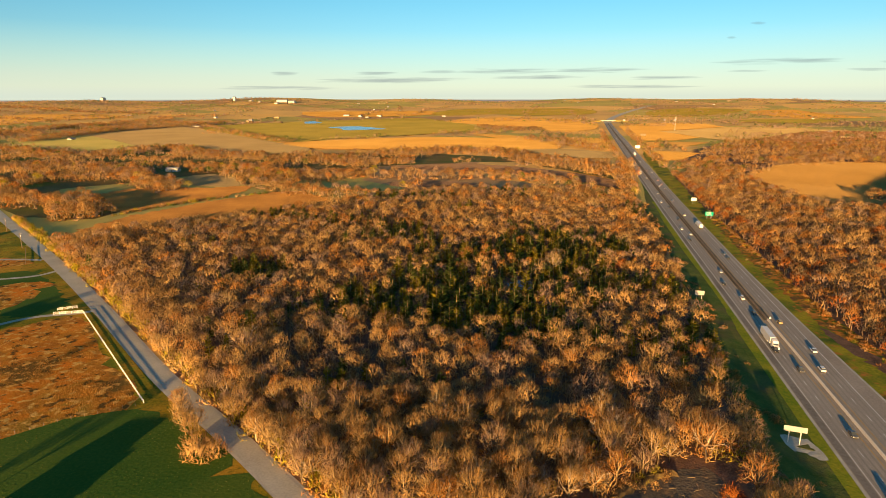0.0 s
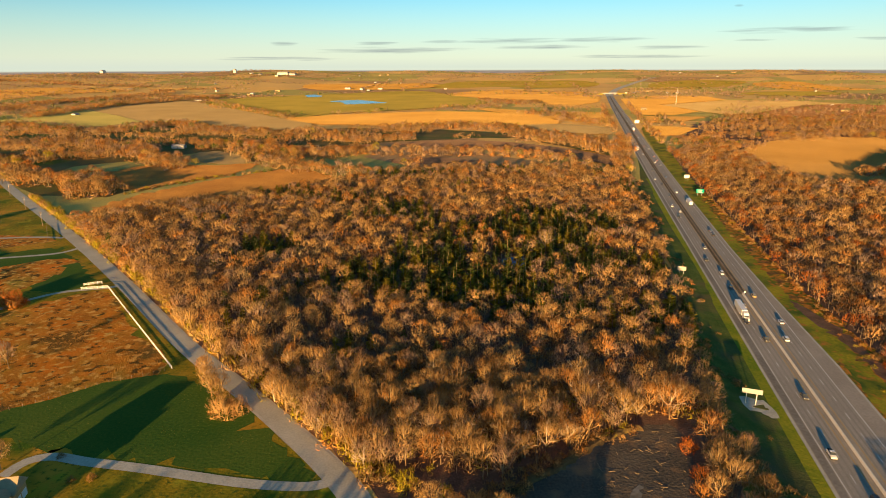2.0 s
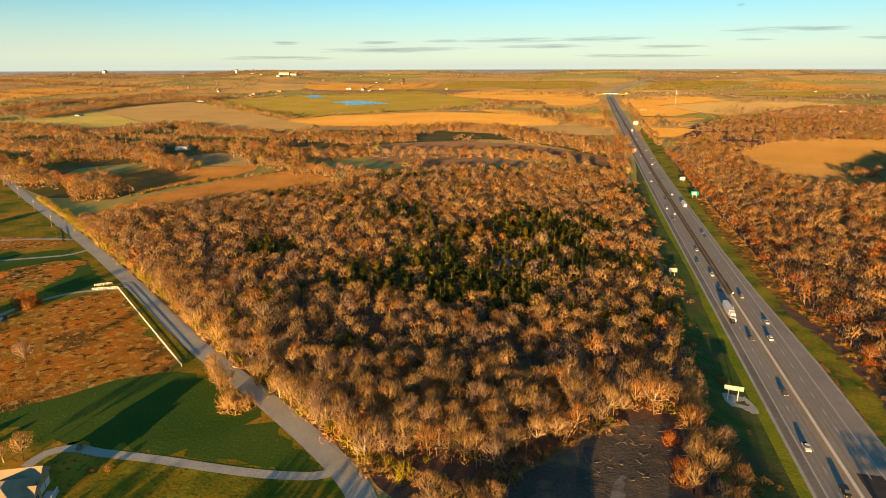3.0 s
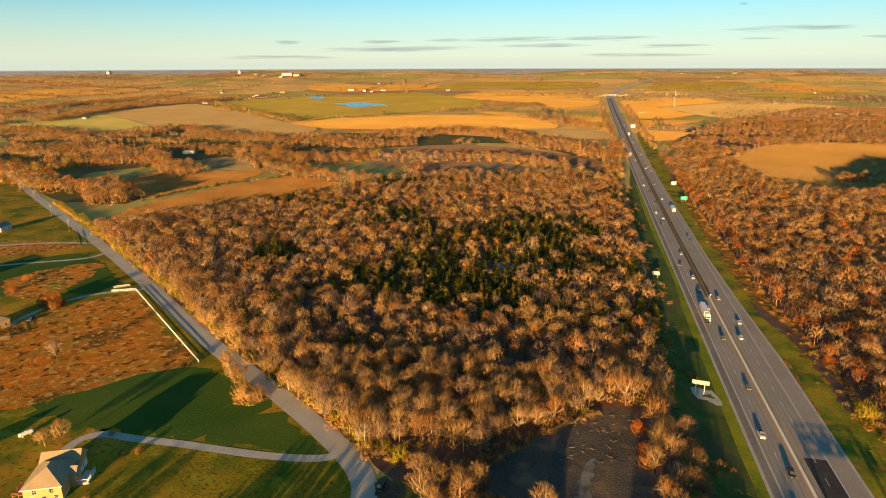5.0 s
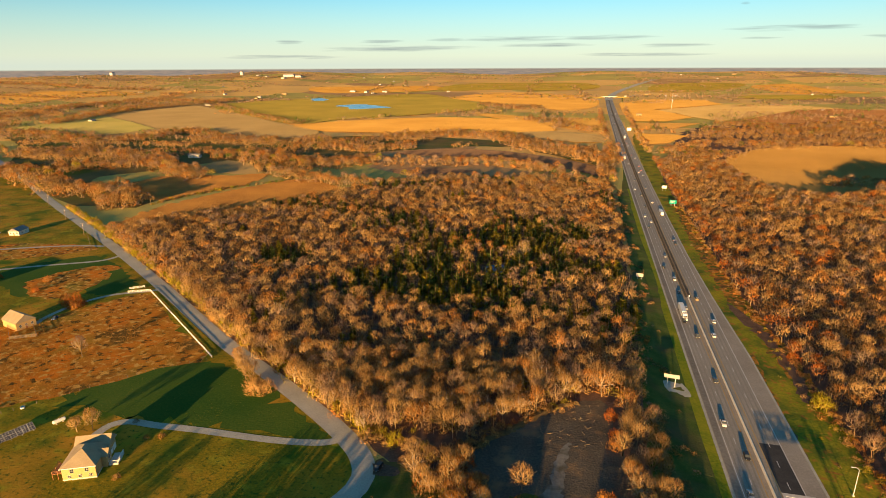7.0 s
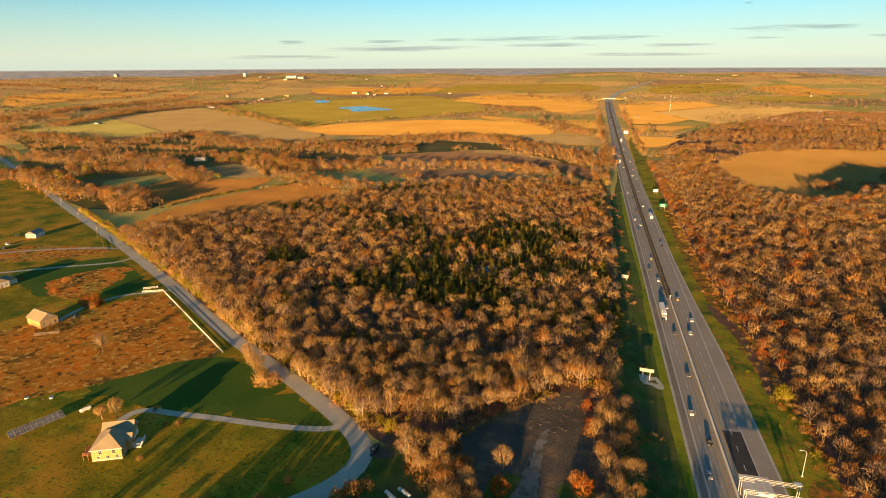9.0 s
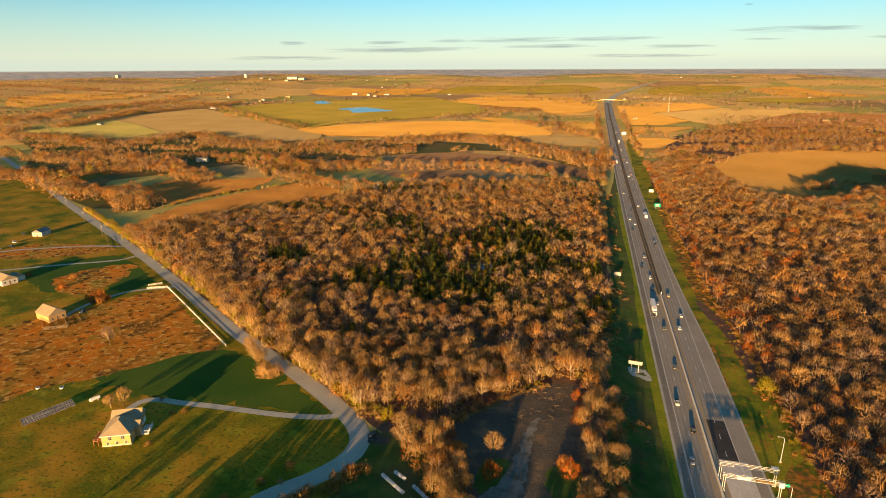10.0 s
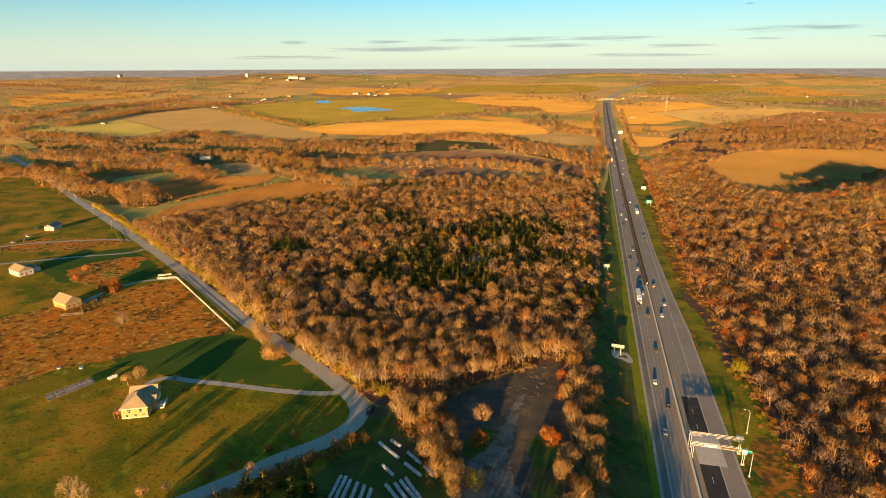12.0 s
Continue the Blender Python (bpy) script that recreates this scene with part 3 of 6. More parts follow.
def highway():
    h = tagged(new("highway"), "divided highway with a concrete median barrier", "road", kind="structure")
    wide = np.interp(HY, [-420, -20, 60, 150, 2500], [17.4, 17.4, 14.6, 12.8, 12.8])
    ribbon("shoulder", HIGHWAY, -14.2, wide + 1.0, 0.14, M_GRAVEL, h)
    ribbon("pavement", HIGHWAY, -13.2, wide, 0.18, M_SHOULDER, h)
    ribbon("carriageway", HIGHWAY, -10.2, -2.0, 0.22, M_ASPHALT, h)
    ribbon("carriageway", HIGHWAY, 2.4, 10.8, 0.22, M_ASPHALT, h)
    ribbon("outer_shoulder", HIGHWAY, -12.9, -10.5, 0.205, M_OLDASPHALT, h)
    ribbon("median", HIGHWAY[HY > 58], -1.9, 1.9, 0.225, M_MEDIAN, h)
    for u, m in ((-10.0, M_WHITE), (-2.3, M_YELLOW), (2.6, M_YELLOW), (10.6, M_WHITE)):
        ribbon("edge_line", HIGHWAY, u - 0.12, u + 0.12, 0.235, m, h)
    for u in (-9.0, -7.2, -5.2, -3.4, 3.5, 5.3, 7.2, 9.0):
        ribbon("wheel_track", HIGHWAY[HY < 500], u - 0.32, u + 0.32, 0.228, M_TRACK, h)
    return h


highway()
patch("dirt_lot", [(-78, -172), (-72, -163), (-67, -140), (-63, -120), (-60, -119), (-62, -140), (-63, -166), (-60, -178), (-56, -200), (-76, -200)], 0.13, M_PACKED, "grey packed dirt lot and track in the clearing", 0.7, 2, "ground")
patch("grass_patch", [(-55, -152), (-50, -147), (-43, -146), (-42, -167.9), (-46, -190), (-52, -192), (-54, -172)], 0.12, M_SHADEGRASS, "green grass patch in the clearing", 1.2, 3, "ground")
patch("grass_patch", [(-80, -152), (-70, -150), (-66, -158), (-70, -168), (-80, -168)], 0.105, M_SHADEGRASS, "rough grass round a lone tree in the clearing", 0.9, 2, "ground")
sunny = ribbon("verge", HIGHWAY[HY < 420], -18.4, -14.1, 0.10, M_SUNGRASS)
tagged(sunny, "grass strip along the shoulder, sunlight put into its yellow-green", "verge", kind="structure")


def earth_bank(pts, label, high=0.8, half=1.7):
    """A low bank of earth and dry grass pushed up along a line."""
    c = curve_points(pts, 1.5)
    d = np.gradient(c, axis=0)
    d /= np.linalg.norm(d, axis=1)[:, None]
    n = np.c_[-d[:, 1], d[:, 0]]
    rng = np.random.default_rng(3)
    wander = np.cumsum(rng.normal(0, 0.35, len(c)))
    wander -= np.linspace(0, wander[-1], len(c))
    us = np.linspace(-half, half, 7)
    v = np.concatenate([np.c_[c + n * (u + rng.normal(0, 0.3, (len(c), 1)) + wander[:, None]), np.maximum(high * (1 - (u / half) ** 2) * rng.uniform(0.4, 1.2, len(c)), 0) + (0.12 if abs(u) < half else 0.0)] for u in us])
    k = len(c)
    i = np.arange(k - 1)
    f = np.concatenate([np.concatenate([np.c_[q * k + i, (q + 1) * k + i, q * k + i + 1], np.c_[(q + 1) * k + i, (q + 1) * k + i + 1, q * k + i + 1]]) for q in range(6)])
    if np.cross(v[f[0, 1]] - v[f[0, 0]], v[f[0, 2]] - v[f[0, 0]])[2] < 0:
        f = f[:, ::-1]
    return tagged(arrays("earth_bank", v, f, M_DRYGRASS), label, "earth bank", kind="structure")


earth_bank([(-100, -133), (-92, -123), (-84, -114), (-72, -101.5), (-62, -93), (-57, -89.5)], "low bank of earth and dry grass along the clearing")
patch("gravel_layby", [(-131, -144), (-120, -145), (-119, -149), (-131, -150)], 0.13, M_DIRT, "dirt lay-by where a car is parked", 0.4, 2, "ground")
ROAD = curve_points([(-1100, 560), (-783, 338), (-612, 212), (-480, 118), (-395, 57), (-318, -1), (-240, -62), (-195, -93), (-166, -114), (-147, -129), (-135.5, -140.5), (-130.5, -151.5), (-132.5, -163), (-140, -174.5), (-150, -185), (-167, -207), (-215, -262), (-300, -330)], 4)
country = tagged(new("country_road"), "narrow grey chip-sealed country road bending round the wood", "road", kind="structure")
ribbon("verge", ROAD, -4.2, 4.2, 0.10, M_GRAVEL, country)
ribbon("pavement", ROAD, -3.3, 3.3, 0.14, M_ROAD, country)
DRIVE = curve_points([(-144, -131), (-149, -135), (-156, -137), (-173, -138.4), (-203, -138.1), (-221, -138.5), (-233, -138.3), (-239, -142), (-240, -149)], 2)
ribbon("driveway", DRIVE, -1.9, 1.9, 0.12, M_GRAVEL)
tagged(bpy.data.objects["driveway"], "pale gravel driveway leading to the house", "driveway", kind="structure")


def drive(pts, half, label):
    o = ribbon("driveway", curve_points(pts, 3), -half, half, 0.12, M_GRAVEL)
    return tagged(o, label, "driveway", kind="structure")


drive([(-421, 70), (-440, 68), (-466, 60), (-499, 45), (-519, 31), (-560, 10)], 1.7, "gravel driveway to a small house")
drive([(-392, 50), (-398, 37), (-430, 20), (-457, 4), (-476, -8), (-500, -20)], 1.6, "gravel driveway to a long house")
drive([(-315, 2), (-319, -8), (-340, -20), (-350, -38), (-352, -56), (-350, -66)], 1.5, "gravel driveway past a red shrub")
# the highway beyond the interchange, and the road that crosses it
far_road = tagged(new("far_highway"), "highway bending away beyond the interchange", "road", kind="structure")
FAR_ROAD = curve_points([(92, 2200), (103, 2343), (145, 2638), (201, 2876), (263, 3067), (321, 3221), (420, 3450)], 25)
ribbon("pavement", FAR_ROAD, -15, 15, 1.0, M_GRAVEL, far_road)
for line in ([(95, 2200), (170, 2380), (242, 2571)], [(60, 2200), (20, 2330), (-40, 2420)]):
    ribbon("ramp", curve_points(line, 25), -5, 5, 0.9, M_GRAVEL, far_road)

# ---- trees ----


def unit(v):
    return v / (np.linalg.norm(v, axis=-1, keepdims=True) + 1e-9)


def blades(a, b, w, rng, face=None):
    """Thin triangles from a to b, w wide at the foot, turned at random or about towards face."""
    d = unit(b - a)
    n = rng.normal(size=a.shape) if face is None else unit(face) + rng.normal(0, 0.6, a.shape)
    side = unit(np.cross(d, n)) * np.reshape(w, (-1, 1)) / 2
    k = len(a)
    v = np.concatenate([a - side, a + side, b])
    i = np.arange(k)
    return v, np.c_[i, i + k, i + 2 * k]


def tube(a, b, ra, rb, sides=4):
    """Tapered limbs from a to b."""
    k = len(a)
    d = unit(b - a)
    s = unit(np.cross(d, np.array([0.31, 0.17, 0.93])))
    t = np.cross(d, s)
    v = []
    for base, r in ((a, ra), (b, rb)):
        for q in range(sides):
            c, e = math.cos(2 * math.pi * q / sides), math.sin(2 * math.pi * q / sides)
            v.append(base + (s * c + t * e) * np.reshape(r, (-1, 1)))
    i = np.arange(k)
    f = []
    for q in range(sides):
        a0, a1, b0, b1 = (i + k * n for n in (q, (q + 1) % sides, sides + q, sides + (q + 1) % sides))
        f += [np.c_[a0, a1, b0], np.c_[a1, b1, b0]]
    return np.concatenate(v), np.concatenate(f)


def merge(parts):
    v, f, n = [], [], 0
    for a, b in parts:
        v.append(a)
        f.append(b + n)
        n += len(a)
    return np.concatenate(v), np.concatenate(f)


def bare_tree(rng, limbs=7, clumps=9, twigs=300, width=0.14, height=12.0, spread=4.8, sides=3, length=1.0, mid_height=0.59, half_height=0.39, forks=4):
    """A leafless tree: trunk, spreading limbs, branches, and a lumpy round crown of fine twigs. Returns wood and twig meshes."""
    fork = height * rng.uniform(0.24, 0.36)
    top = np.array([rng.normal(0, 0.35), rng.normal(0, 0.35), fork])
    heart, axes = np.array([top[0], top[1], height * mid_height]), np.array([spread, spread, height * half_height])
    # lobes of the crown, the upper ones nearer the middle
    rise = np.clip(np.linspace(-0.35, 0.95, clumps) + rng.normal(0, 0.08, clumps), -0.5, 0.98)
    az = np.arange(clumps) * 2.4 + rng.uniform(0, 0.8, clumps)
    out = np.c_[np.cos(az) * np.sqrt(1 - rise**2), np.sin(az) * np.sqrt(1 - rise**2), rise]
    full = rng.uniform(0.85, 1.1, clumps)
    wood = [tube(np.zeros((1, 3)), top[None], [0.26], [0.19], 4)]
    if limbs:
        big = rng.permutation(clumps)[:limbs]
        start = top + np.c_[np.zeros((limbs, 2)), rng.uniform(-0.06, 0.12, limbs) * height]
        end = heart + out[big] * axes * 0.85 * full[big, None]
        mid = start + (end - start) * 0.5 + out[big] * [spread * 0.12, spread * 0.12, 0]
        wood += [tube(start, mid, np.full(limbs, 0.15), np.full(limbs, 0.10), sides), tube(mid, end, np.full(limbs, 0.10), np.full(limbs, 0.03), sides)]
        n = limbs * forks
        at = (mid[:, None] + (end - mid)[:, None] * rng.uniform(-0.3, 0.8, (limbs, forks, 1))).reshape(-1, 3)
        tip = at + unit(np.repeat(out[big], forks, 0) * 0.7 + rng.normal(0, 0.45, at.shape) + np.array([0, 0, 0.5])) * spread * rng.uniform(0.3, 0.62, (n, 1))
        wood.append(blades(at, tip, np.full(n, 0.12 + width * 0.5), rng, tip - heart))
    v = unit(rng.normal(size=(twigs, 3)) + np.array([0, 0, 0.25]))
    v[:, 2] = np.where(v[:, 2] < -0.6, -v[:, 2], v[:, 2])
    near = v @ out.T
    lobe = full[near.argmax(1)] * (0.70 + 0.32 * np.clip((near.max(1) - 0.55) / 0.4, 0, 1))
    b = heart + v * axes * (lobe * rng.uniform(0.35, 1.0, twigs) ** 0.33)[:, None]
    d = unit(v * 0.75 + rng.normal(0, 0.42, v.shape) + np.array([0, 0, 0.62]))
    a = b - d * (length * rng.uniform(0.8, 1.9, twigs))[:, None]
    return merge(wood), blades(a, b, rng.uniform(0.6, 1.35, twigs) * width, rng, v + np.array([0, 0, 0.1]))


def far_tree(rng, twigs=44, width=0.75, height=11.0, spread=4.8, length=1.6):
    """A leafless tree seen from far away: a stem and a lumpy crown of broad wisps."""
    _, thin = bare_tree(rng, 0, 6, twigs, width, height, spread, length=length, mid_height=0.5, half_height=0.48)
    return tube(np.zeros((1, 3)), np.array([[0, 0, height * 0.6]]), [0.25], [0.1], 3), thin


def cedar(rng, count=190, height=8.0, spread=3.3, width=0.5):
    """An evergreen: a stem and drooping sprays in a ragged cone."""
    wood = tube(np.zeros((1, 3)), np.array([[0, 0, height * 0.9]]), [0.18], [0.03], 4)
    h = rng.uniform(0.06, 0.98, count)
    az = rng.uniform(0, 2 * np.pi, count)
    r = spread * (1 - h) ** 0.5 * rng.uniform(0.55, 1.12, count) * (1 + 0.2 * np.sin(az * 3 + h * 9)) + 0.12
    b = np.c_[np.cos(az) * r, np.sin(az) * r, h * height + r * 0.25]
    a = np.c_[np.cos(az) * r * 0.15, np.sin(az) * r * 0.15, h * height - r * 0.15]
    return wood, blades(a, b, rng.uniform(0.7, 1.3, count) * width * (1.3 - h), rng, np.c_[b[:, :2], 0.5 + 0 * h])


def bush(rng, count=420, height=3.0, spread=2.2, width=0.10):
    """A low shrub of many upswept stems with an uneven top."""
    v = unit(rng.normal(size=(count, 3)))
    v[:, 2] = np.abs(v[:, 2])
    turn = np.arctan2(v[:, 1], v[:, 0])
    lump = rng.uniform(0.55, 1.0, count) ** 0.6 + 0.14 * np.sin(3 * turn + 1.3 + v[:, 2] * 4)
    b = v * [spread, spread, height] * lump[:, None]
    b[:, 2] = np.maximum(b[:, 2], 0.12)
    d = unit(v * 0.6 + rng.normal(0, 0.4, v.shape) + np.array([0, 0, 0.55]))
    a = b - d * rng.uniform(0.5, 1.1, (count, 1)) * spread / 2.2
    a[:, 2] = np.maximum(a[:, 2], 0.02)
    k = 8 if count > 200 else 3
    wood = tube(np.zeros((k, 3)), b[:k] * 0.8, np.full(k, 0.05), np.full(k, 0.015), 3)
    return wood, blades(a, b, rng.uniform(0.6, 1.3, count) * width, rng, v)


def inside(p, poly):
    poly = np.array(poly, float)
    x, y = p[:, 0], p[:, 1]
    hit = np.zeros(len(p), bool)
    for (x0, y0), (x1, y1) in zip(poly, np.roll(poly, -1, 0)):
        cross = (y0 > y) != (y1 > y)
        hit ^= cross & (x < (x1 - x0) * (y - y0) / (y1 - y0 + 1e-12) + x0)
    return hit


def scatter(poly, gap, rng, jitter=0.42):
    """Places in an outline about gap apart."""
    p = np.array(poly, float)
    gx, gy = np.meshgrid(np.arange(p[:, 0].min(), p[:, 0].max() + gap, gap), np.arange(p[:, 1].min(), p[:, 1].max() + gap, gap * 0.87))
    gx[1::2] += gap / 2
    q = np.c_[gx.ravel(), gy.ravel()] + rng.uniform(-jitter, jitter, (gx.size, 2)) * gap
    return q[inside(q, p)]


def soft_normals(v, f, pull, heart):
    """Normals for the corners of a plant: those of its faces, drawn towards the way out of its crown."""
    flat = unit(np.cross(v[f[:, 1]] - v[f[:, 0]], v[f[:, 2]] - v[f[:, 0]]))
    away = unit(v - heart)
    flat *= np.where((flat * away[f[:, 0]]).sum(1, keepdims=True) < 0, -1.0, 1.0)
    n = np.zeros_like(v)
    for k in range(3):
        np.add.at(n, f[:, k], flat)
    return unit(unit(n) * (1 - pull) + away * pull)


def grove(name, places, sizes, hues, kinds, rng, label, bark=None, category="trees"):
    """Many trees joined into one mesh. kinds: ready trees; hues: a twig material's number for each place."""
    vs, fs, ms, ns, n = [], [], [], [], 0
    ready = []
    for (wv, wf), (tv, tf) in kinds:
        heart = np.array([0, 0, tv[:, 2].mean() * 0.8])
        ready.append((wv, wf, tv, tf, np.concatenate([soft_normals(wv, wf, 0.3, heart), soft_normals(tv, tf, 0.72, heart)])))
    for (x, y), s, hue in zip(places, sizes, hues):
        wv, wf, tv, tf, nn = ready[rng.integers(len(ready))]
        a = rng.uniform(0, 2 * np.pi)
        c, e = math.cos(a), math.sin(a)
        turn = np.array([[c, e, 0], [-e, c, 0], [0, 0, 1.0]])
        v = np.concatenate([wv, tv]) @ turn * (s, s, s * rng.uniform(0.85, 1.15)) + (x, y, float(ground_z(x, y)))
        vs.append(v)
        ns.append(nn @ turn)
        fs += [wf + n, tf + n + len(wv)]
        ms += [np.zeros(len(wf), np.int32), np.full(len(tf), hue + 1, np.int32)]
        n += len(v)
    ob = arrays(name, np.concatenate(vs), np.concatenate(fs), [bark or M_BARK, *TWIGS], np.concatenate(ms), normals=np.concatenate(ns))
    return tagged(ob, label, category, kind="stuff")


RNG = np.random.default_rng(7)
NEAR_KINDS = [bare_tree(RNG, limbs=11, clumps=14, twigs=620, width=0.105, height=h, spread=w, sides=4, length=1.15, forks=8) for h, w in ((13, 4.9), (14, 4.6), (11, 4.9), (12.5, 4.3), (14.5, 5.3), (10.5, 4.5))]
MID_KINDS = [bare_tree(RNG, limbs=5, clumps=9, twigs=300, width=0.20, height=h, spread=w) for h, w in ((12, 4.9), (11, 4.5), (10.5, 5.0), (13, 4.8), (9.5, 4.4), (12.5, 5.4))]
WIDE_KINDS = [bare_tree(RNG, limbs=2, clumps=8, twigs=140, width=0.34, height=h, spread=w, length=1.15, mid_height=0.56, half_height=0.42) for h, w in ((11.5, 5.4), (10.5, 5.0), (12.5, 5.7), (9.5, 4.9))]
FAR_KINDS = [far_tree(RNG, 42, 0.70, h, w, 1.5) for h, w in ((11, 6.0), (12, 5.6), (10, 6.4), (13, 5.8))]
SAPLINGS = [far_tree(RNG, 21, 0.52, 11.0, 5.5, 1.5) for _ in range(4)]
HAZE_KINDS = [far_tree(RNG, 8, 2.6, 8.0, 6.5, 3.0) for _ in range(4)]
CEDARS = [cedar(RNG) for _ in range(4)]
LOW_BUSHES = [bush(RNG, 20, 3.0, 2.6, 0.8) for _ in range(3)]
BUSHES = [bush(RNG) for _ in range(4)]


def hue_at(p, rng, warm=0.0):
    """Hue numbers for trees, in drifts."""
    drift = np.array([noise.noise((x / 45, y / 45, 3.3)) for x, y in p])
    u = rng.uniform(0, 1, len(p)) + drift * 0.35
    h = np.select([u < 0.42, u < 0.62, u < 0.82, u < 0.985], [0, 3, 1, 2], 4)
    if warm:
        h = np.where(rng.uniform(0, 1, len(p)) < warm, rng.choice([2, 2, 5], len(p)), h)
    return h


EDGE = []


def main_woods():
    rng = np.random.default_rng(11)
    p = scatter(WOOD, 6.9, rng, 0.55)
    p = p[np.hypot(p[:, 0] + 112, p[:, 1] - 75) > 12]
    green = np.array([noise.noise((x / 60, y / 60, 9.1)) for x, y in p]) + 0.9 * np.exp(-(((p[:, 0] + 130) / 75) ** 2 + ((p[:, 1] - 40) / 60) ** 2)) + 0.6 * np.exp(-(((p[:, 0] + 80) / 70) ** 2 + ((p[:, 1] - 165) / 35) ** 2)) + 0.35 * np.exp(-(((p[:, 0] + 150) / 90) ** 2 + ((p[:, 1] - 120) / 90) ** 2)) + 0.2 * np.exp(-(((p[:, 0] + 115) / 60) ** 2 + ((p[:, 1] + 30) / 40) ** 2))
    ever = rng.uniform(0, 1, len(p)) < np.clip(green * 1.5 - 0.2, 0, np.where(p[:, 1] < -15, 0.3, 0.85))
    edge = p[:, 1] < -70
    STRIPS = [[(-120, -141), (-101, -134), (-93, -143), (-85, -162), (-80, -178), (-78, -198), (-89, -190), (-106, -160)], [(-42, -94), (-26, -90), (-28, -140), (-28, -222), (-46, -222), (-44, -200), (-42, -150)]]
    EDGE.extend(q for q in scatter(WOOD, 5.7, rng, 0.5).tolist() if q[1] < -70)
    low = np.array([q for q in scatter(WOOD, 6.5, rng, 0.5).tolist() if q[1] < -60])
    grove("brush", low, rng.uniform(0.8, 2.0, len(low)), rng.choice([0, 0, 2, 3, 7], len(low)), [bush(rng, 80, 2.8, 2.3, 0.2) for _ in range(3)], rng, "tan brush between the trees at the wood's edge", category="brush")
    fringe = curve_points([(-137, -127), (-128, -131), (-118, -132), (-106, -133), (-97, -127), (-88, -116), (-74, -102), (-60, -90)], 3.0)
    fringe = np.concatenate([fringe, fringe]) + rng.normal(0, 1.8, (2 * len(fringe), 2))
    grove("brush", fringe, rng.uniform(0.6, 1.5, len(fringe)), rng.choice([7, 0, 3, 2, 0], len(fringe)), [bush(rng, 130, 2.6, 2.0, 0.16) for _ in range(3)], rng, "yellow and tan brush along the wood's foot", category="brush")
    hedge = scatter(STRIPS[0], 4.2, rng, 0.5)
    grove("brush", hedge, rng.uniform(0.8, 1.7, len(hedge)), rng.choice([0, 0, 2, 7, 5], len(hedge)), [bush(rng, 150, 2.6, 2.2, 0.15) for _ in range(3)], rng, "golden brush between the clearing and the bales", category="brush")
    for s in STRIPS:
        EDGE.extend(scatter(s, 6.5, rng, 0.5).tolist())
    p, ever = p[~edge], ever[~edge]
    young = scatter(WOOD, 6.3, rng, 0.5)
    grove("saplings", young, rng.uniform(0.35, 0.72, len(young)), rng.choice([3, 1, 0, 3], len(young)), SAPLINGS, rng, "thin young trees under the bare wood", category="saplings")
    near = p[:, 1] < 10
    size = rng.triangular(0.62, 0.86, 1.22, len(p))
    hue = hue_at(p, rng)
    a = ~ever & near
    grove("bare_wood", p[a], size[a], hue[a], MID_KINDS, rng, "bare brown deciduous trees of the wood", category="wood")
    b = ~ever & ~near
    grove("bare_wood", p[b], size[b], hue[b], WIDE_KINDS, rng, "bare brown deciduous trees of the wood", category="wood")
    brush = scatter(WOOD, 24.0, rng, 0.5)
    grove("brush", brush, rng.uniform(0.6, 1.3, len(brush)), rng.choice([0, 2, 3, 3, 7], len(brush)), [bush(rng, 70, 2.6, 2.4, 0.28) for _ in range(3)], rng, "low brown brush under the bare trees", category="brush")
    # Yellow-green on some cedars stands in for sunlit crowns.
    grove("cedars", p[ever], size[ever] * 1.3, np.where(rng.uniform(0, 1, ever.sum()) < 0.38, 7, 6), CEDARS, rng, "green cedars among bare trees, sunlit ones coloured yellow-green", category="cedars")
    q = scatter(WOOD_EAST, 7.2, rng, 0.55)
    q = q[~inside(q, HOLLOW)]
    seen = q[:, 0] < 14 + (q[:, 1] + 370) * 0.49
    # Out-of-view trees on the added knoll lengthen its shade over the field.
    knoll = q[~seen & (np.hypot(q[:, 0] - 360, q[:, 1] - 340) < 170)]
    grove("bare_wood", knoll, rng.uniform(0.9, 1.2, len(knoll)), hue_at(knoll, rng), FAR_KINDS, rng, "unseen bare trees on a knoll added to shade the field", category="wood")
    q = q[seen]
    warm = np.where(q[:, 0] < 68, np.where(q[:, 1] > -20, 0.5, 0.2), 0.07)
    hue = np.where(rng.uniform(0, 1, len(q)) < warm, rng.choice([2, 5], len(q)), hue_at(q, rng))
    young = scatter(WOOD_EAST, 6.6, rng, 0.5)
    young = young[(young[:, 0] < 14 + (young[:, 1] + 370) * 0.49) & ~inside(young, HOLLOW)]
    grove("saplings", young, rng.uniform(0.45, 0.85, len(young)), rng.choice([3, 1, 1, 3, 2], len(young)), SAPLINGS, rng, "thin young trees under the eastern wood", category="saplings")
    # Unseen trees added behind the wood's south edge to keep it shaded.
    back = scatter([(46, -236), (46, -345), (260, -345), (260, -236)], 7.6, rng, 0.5)
    grove("bare_wood", back, rng.uniform(0.8, 1.1, len(back)), hue_at(back, rng), FAR_KINDS, rng, "unseen bare trees continuing the eastern wood south, shading it", category="wood")
    near = q[:, 1] < 0
    size = rng.triangular(0.62, 0.86, 1.22, len(q))
    grove("bare_wood", q[near], size[near], hue[near], MID_KINDS, rng, "bare russet and brown trees east of the highway", category="wood")
    grove("bare_wood", q[~near], size[~near], hue[~near], WIDE_KINDS, rng, "bare russet and brown trees east of the highway", category="wood")
